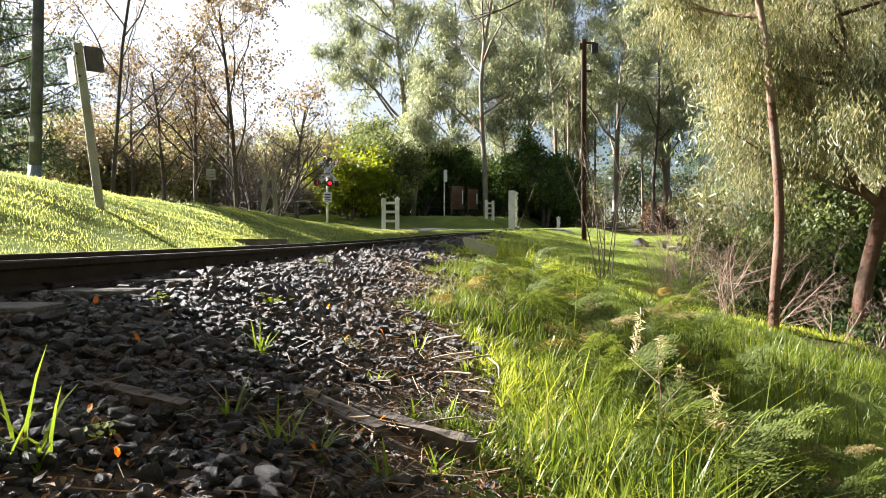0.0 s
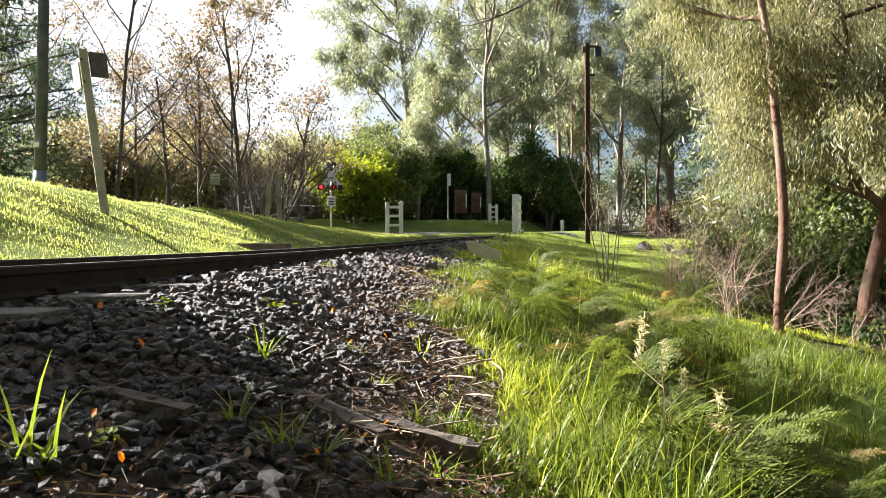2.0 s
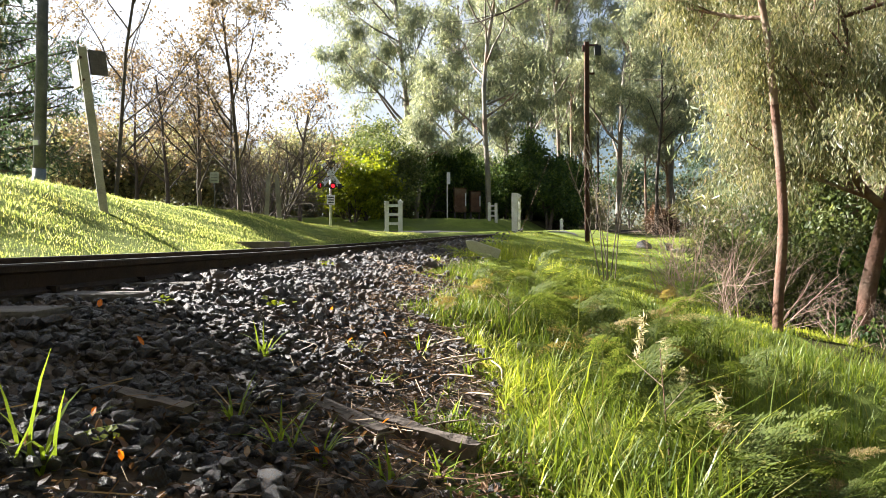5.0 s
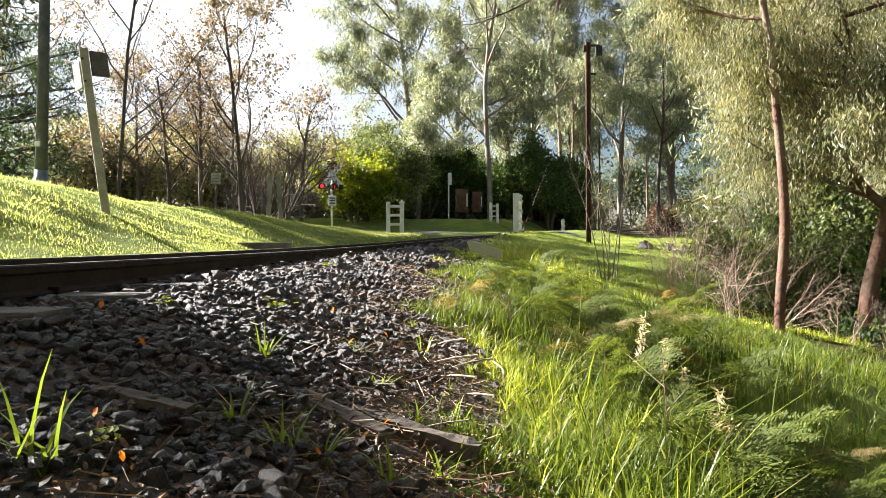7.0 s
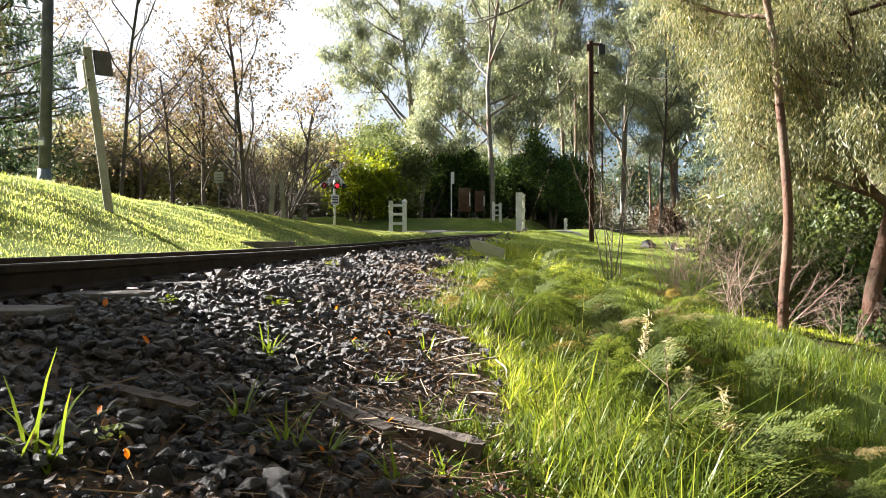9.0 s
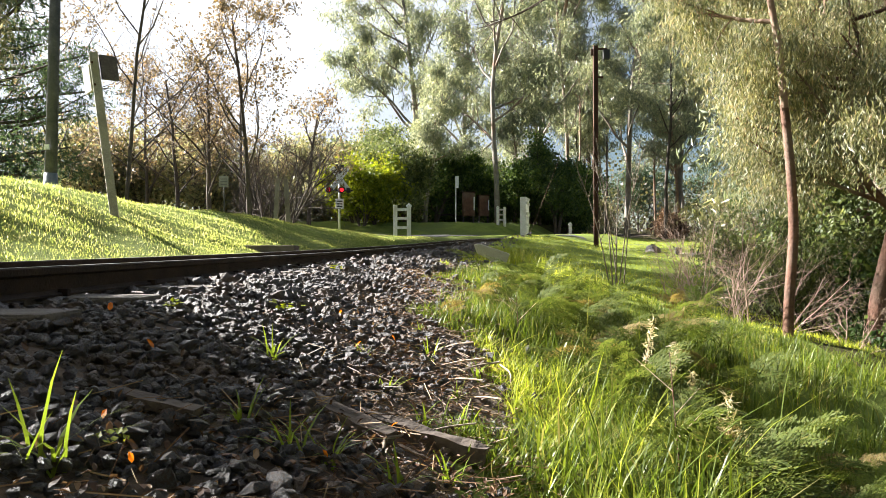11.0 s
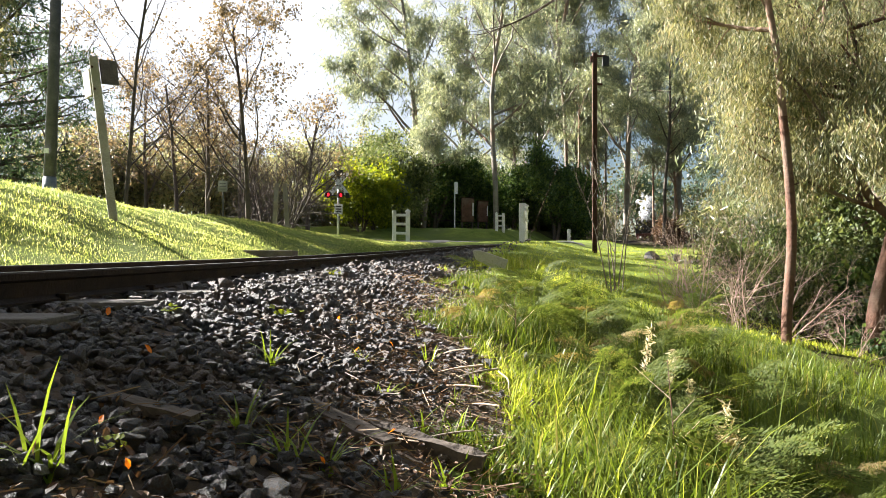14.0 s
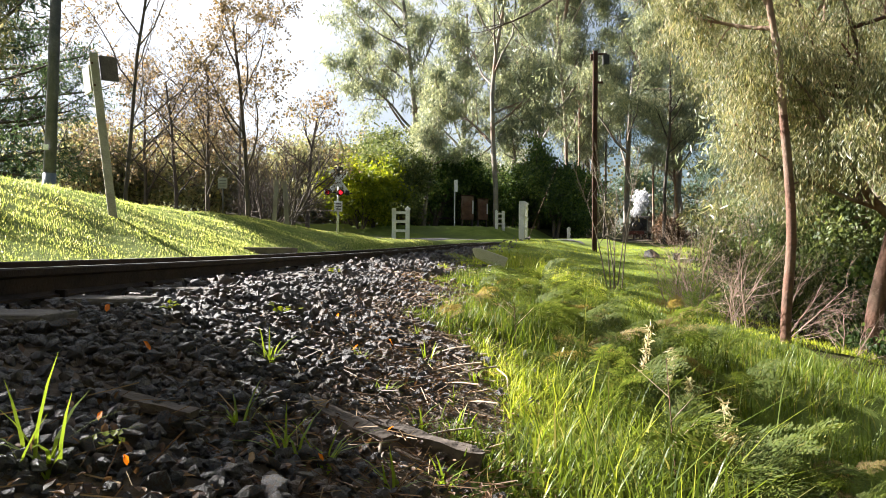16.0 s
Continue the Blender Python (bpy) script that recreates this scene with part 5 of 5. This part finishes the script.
def build_weeds():
    for i, (x, y, n, h) in enumerate(((-0.65, 1.12, 7, 0.2), (-0.5, 1.68, 5, 0.13), (-0.6, 2.33, 6, 0.14), (-0.36, 1.56, 5, 0.16), (-0.29, 1.6, 5, 0.14), (-0.12, 1.58, 3, 0.13),
                                      (-0.24, 2.48, 6, 0.09), (-0.12, 3.3, 4, 0.14), (-0.1, 2.2, 5, 0.1), (0.02, 2.35, 5, 0.12), (-0.38, 2.9, 6, 0.1), (0.0, 2.7, 6, 0.1), (-0.02, 1.75, 5, 0.12), (0.1, 3.2, 6, 0.12), (-0.2, 3.9, 5, 0.1))):
        tuft(x, y, n + 6, h * 1.0, 0.0072, 700 + i)
    leafy = random.Random(8)
    for i, (x, y, s) in enumerate(((-0.76, 3.18, 0.06), (-1.0, 2.5, 0.04), (-0.6, 1.25, 0.03), (-1.02, 6.0, 0.06))):
        ob = thing("small_weed", pose(x, y, gz(x, y) + 0.02), "tiny leafy green weed among the stones", "weed", "weeds in the ballast")
        for k in range(11):
            me = mesh_np("leaf", ROUND_V * np.array([1.3, 1, 1]), LEAF_F, M_LIME)
            part_me("leaf", me, ob, "", pose(leafy.gauss(0, s * 0.5), leafy.gauss(0, s * 0.5), leafy.uniform(0.01, s), leafy.uniform(0, 50), 0, leafy.uniform(0, 360)) @ Matrix.Scale(s * 0.55, 4))
    # pale seed plumes
    for i, (x, y, h) in enumerate(((1.02, 4.0, 0.5), (1.22, 4.1, 0.45), (1.42, 3.5, 0.4), (1.5, 3.2, 0.35), (1.0, 2.6, 0.45), (1.55, 2.4, 0.4), (1.1, 2.75, 0.42), (1.2, 2.85, 0.4), (1.26, 2.6, 0.36), (1.3, 3.9, 0.42))):
        ob = thing("dry_plume", pose(x, y, gz(x, y), leafy.uniform(-8, 8), leafy.uniform(-4, 12), leafy.uniform(0, 360)), "pale dry seed plume standing in the grass", "grass plume", "dry plumes")
        part("stem", cyl(B(), (0, 0, 0), (0, 0, h), 0.003, 0.0015, 5), M_STRAWW, ob)
        rr = np.random.default_rng(800 + i)
        n = 90
        z = rr.uniform(0.5, 1.08, n) * h
        me = mesh_np("plume", *scatter(LEAF_V, LEAF_F, np.stack([rr.normal(0, 0.008, n), rr.normal(0, 0.008, n), z], -1), rots(n, rr), rr.uniform(0.025, 0.055, n)), M_PLUME)
        part_me("plume", me, ob)
    for i, (x, y, h) in enumerate(((0.72, 2.25, 0.5), (1.12, 2.15, 0.42), (0.4, 4.4, 0.35))):
        ob = thing("dead_stalk", pose(x, y, gz(x, y), 0, leafy.uniform(-8, 8), leafy.uniform(0, 360)), "thin reddish dead stalk with side shoots", "stalk", "dead stalks")
        part("stem", cyl(B(), (0, 0, 0), (0.02, 0, h), 0.0026, 0.0014, 5), M_BARKR, ob)
        for k in (0.45, 0.6, 0.75):
            part("shoot", cyl(B(), (0.02 * k, 0, h * k), (0.02 * k + leafy.choice((-1, 1)) * 0.12, 0.03, h * k + 0.1), 0.0016, 0.0008, 4), M_STRAWW, ob)


def build_litter():
    rng = np.random.default_rng(41)
    leaf = np.array([(0, 0, 0), (0.24, 0.3, 0.1), (0.17, 0.75, 0.2), (0, 1, 0.06), (-0.2, 0.7, 0.16), (-0.22, 0.3, 0.05)])
    # dead leaves over the ballast's lower edge
    n = 7000
    y = 0.9 + 9 * rng.uniform(size=n) ** 1.6
    u = np.clip(rng.normal(1.45, 0.32, n) - 0.35 * smooth(5, 10, y), 0.6, 2.2)
    x = rail_x(y) + u
    P = np.stack([x, y, ground_z(x, y) + rng.uniform(0.005, 0.035, n)], -1)
    tagged(new("leaf_litter", mesh_np("leaf_litter", *scatter(leaf, np.array([(0, 1, 2, 3, 4, 5)]), P, rots(n, rng, 28) @ np.array([[1, 0, 0], [0, 1, 0], [0, 0, 1]]), rng.uniform(0.012, 0.032, n)), M_LITTER)),
           "brown dead leaves lying on soil and stones", "leaf litter", kind="stuff")
    # straws and fine twigs
    n = 2300
    y = 0.9 + 8 * rng.uniform(size=n) ** 1.5
    u = np.clip(rng.normal(1.5, 0.3, n) - 0.35 * smooth(4, 9, y), 0.5, 2.3)
    x = rail_x(y) + u
    P = np.stack([x, y, ground_z(x, y) + rng.uniform(0.008, 0.05, n)], -1)
    stick = np.array([(-1, -.5, 0), (1, -.5, 0), (0, -.5, 1.6), (-1, .5, 0), (1, .5, 0), (0, .5, 1.6)]) * np.array([0.012, 1, 0.012])
    sf = np.array([(0, 1, 4, 3), (1, 2, 5, 4), (2, 0, 3, 5)])
    tagged(new("dry_straw", mesh_np("dry_straw", *scatter(stick, sf, P, rots(n, rng, 14), np.stack([rng.uniform(0.03, 0.13, n)] * 3, -1) * np.array([1, 1, 1])), M_STRAW)),
           "dry straw and fine twigs strewn on the soil", "straw", kind="stuff")
    # single orange leaves
    for i, (x, y) in enumerate(((-0.67, 1.34), (-0.82, 1.92), (-0.28, 1.56), (-0.58, 3.55), (-0.41, 2.93), (-1.07, 2.18), (-0.28, 3.35), (-0.55, 1.2), (-0.18, 1.95))):
        ob = new("fallen_leaf", mesh_np("fallen_leaf", leaf * (0.025 if y < 1.8 else 0.034) + np.array([0, 0, 0.0]), np.array([(0, 1, 2, 3, 4, 5)]), M_ORANGE))
        ob.matrix_world = pose(x, y, gz(x, y) + 0.03, 35 + 9 * (i % 4), 10 * (i % 3 - 1), 77 * i)
        tagged(ob, "bright orange fallen leaf on the stones", "leaf", "orange leaves")
    # old timber offcuts half buried
    def timber(name, x, y, ln, w, h, rz, ry, mat, label):
        ob = thing(name, pose(x, y, gz(x, y) + 0.02, 0, ry, rz), label, "timber")
        bm = box(B(), -ln / 2, -w / 2, -h / 2, ln / 2, w / 2, h / 2)
        bmesh.ops.subdivide_edges(bm, edges=[e for e in bm.edges if abs((e.verts[0].co - e.verts[1].co).x) > ln * 0.5], cuts=9)
        for v in bm.verts:
            v.co += Vector(noise.noise_vector(v.co * 14 + Vector((x, y, 0)) * 5)) * 0.25 * min(w, h)
        part("timber", bm, mat, ob)
    timber("rotten_plank", -0.1, 2.02, 0.4, 0.06, 0.045, -14, 13, M_BARKD, "rotten dark plank half buried at the ballast edge")
    timber("board_offcut", -0.66, 1.55, 0.2, 0.05, 0.02, -5, 12, M_BARKD, "split dark board lying on the stones")
    timber("bark_strip", -0.3, 1.95, 0.3, 0.07, 0.03, -25, 16, M_BARKD, "dark strip of bark at the ballast edge")
    for i in range(16):
        x, y = float(rng.uniform(-0.35, 0.3)), float(rng.uniform(1.5, 5))
        ob = new("fallen_twig", mesh_np("fallen_twig", *tubes([limb([(-0.15, 0, 0), (-0.05, 0.02, 0.015), (0.05, -0.01, 0.01), (0.16, 0.03, 0.02)], 0.004, 0.002)], (5, 5)), M_STRAWW if i % 2 else M_BARKG))
        ob.matrix_world = pose(x, y, gz(x, y) + 0.025, 0, rng.uniform(0, 20), rng.uniform(0, 360)) @ Matrix.Scale(rng.uniform(0.6, 1.3), 4)
        tagged(ob, "short dry twig on the leaf litter", "twig", "fallen twigs")


def pale_scraps():
    flat = np.array([(0, 0, 0), (0.4, 0.3, 0.1), (0.35, 0.8, 0.15), (0, 1, 0.0), (-0.35, 0.7, 0.12), (-0.4, 0.25, 0.05)])
    for x, y, s, dz in ((0.4, 5.0, 0.05, 0.17), (1.45, 3.3, 0.06, 0.3), (1.55, 3.1, 0.05, 0.28)):
        ob = new("pale_leaf", mesh_np("pale_leaf", flat * s, np.array([(0, 1, 2, 3, 4, 5)]), M_REFL))
        ob.matrix_world = pose(x, y, gz(x, y) + dz, 55, 10, 40 * x)
        tagged(ob, "pale dry leaf caught in the grass", "leaf", "pale leaves")


pale_scraps()
build_ferns()
build_weeds()
build_litter()


# ---- what moves ----
def on_line(y, dz=0.0):
    h = heading(y)
    c = Vector((float(rail_x(y)), y, float(rail_z(y)) + dz)) + Vector((math.cos(h), -math.sin(h), 0)) * (-GAUGE / 2)
    return Matrix.Translation(c) @ Matrix.Rotation(-h, 4, "Z")


def motions():
    def front(t):
        return 86.0 + 4.6 * (16.0 - t)

    times = [k * 1.0 for k in range(17)]
    walk(TRAIN, [(t, on_line(front(t))) for t in times])
    walk(CARRIAGE, [(t, on_line(front(t) + 6.2)) for t in times])
    # steam trails behind the chimney and drifts up
    for i, p in enumerate(PUFFS):
        rows = []
        for t in [k * 0.5 for k in range(33)]:
            m = on_line(front(t) + 1.2 + 0.75 * i)
            sway = 0.12 * math.sin(2.3 * t + i)
            rows.append((t, m @ pose(0.1 * i + sway, 0, 3.1 + 0.5 * i + 0.1 * math.sin(1.7 * t + 2 * i), 20 * math.sin(0.6 * t + i), 0, 30 * math.sin(0.5 * t + i))))
        walk(p, rows)
    # the two lamps shine by turns
    period, start = 1.24, 0.35
    for k, disc in enumerate(LIGHTS):
        x, y, z = disc.location
        rows = []
        shine = lambda t: (((t - start) / period) % 1.0 < 0.5) == (k == 0)
        rows.append((0.0, pose(x, y, z, 0, 0, 0 if shine(0.0) else 75)))
        edges = sorted(start + period / 2 * j for j in range(-1, 27))
        for e in edges:
            if 0.06 < e < 15.95:
                rows.append((e - 0.034, pose(x, y, z, 0, 0, 0 if shine(e - 0.1) else 75)))
                rows.append((e + 0.034, pose(x, y, z, 0, 0, 0 if shine(e + 0.1) else 75)))
        rows.append((16.0, pose(x, y, z, 0, 0, 0 if shine(16.0) else 75)))
        walk(disc, rows)


motions()
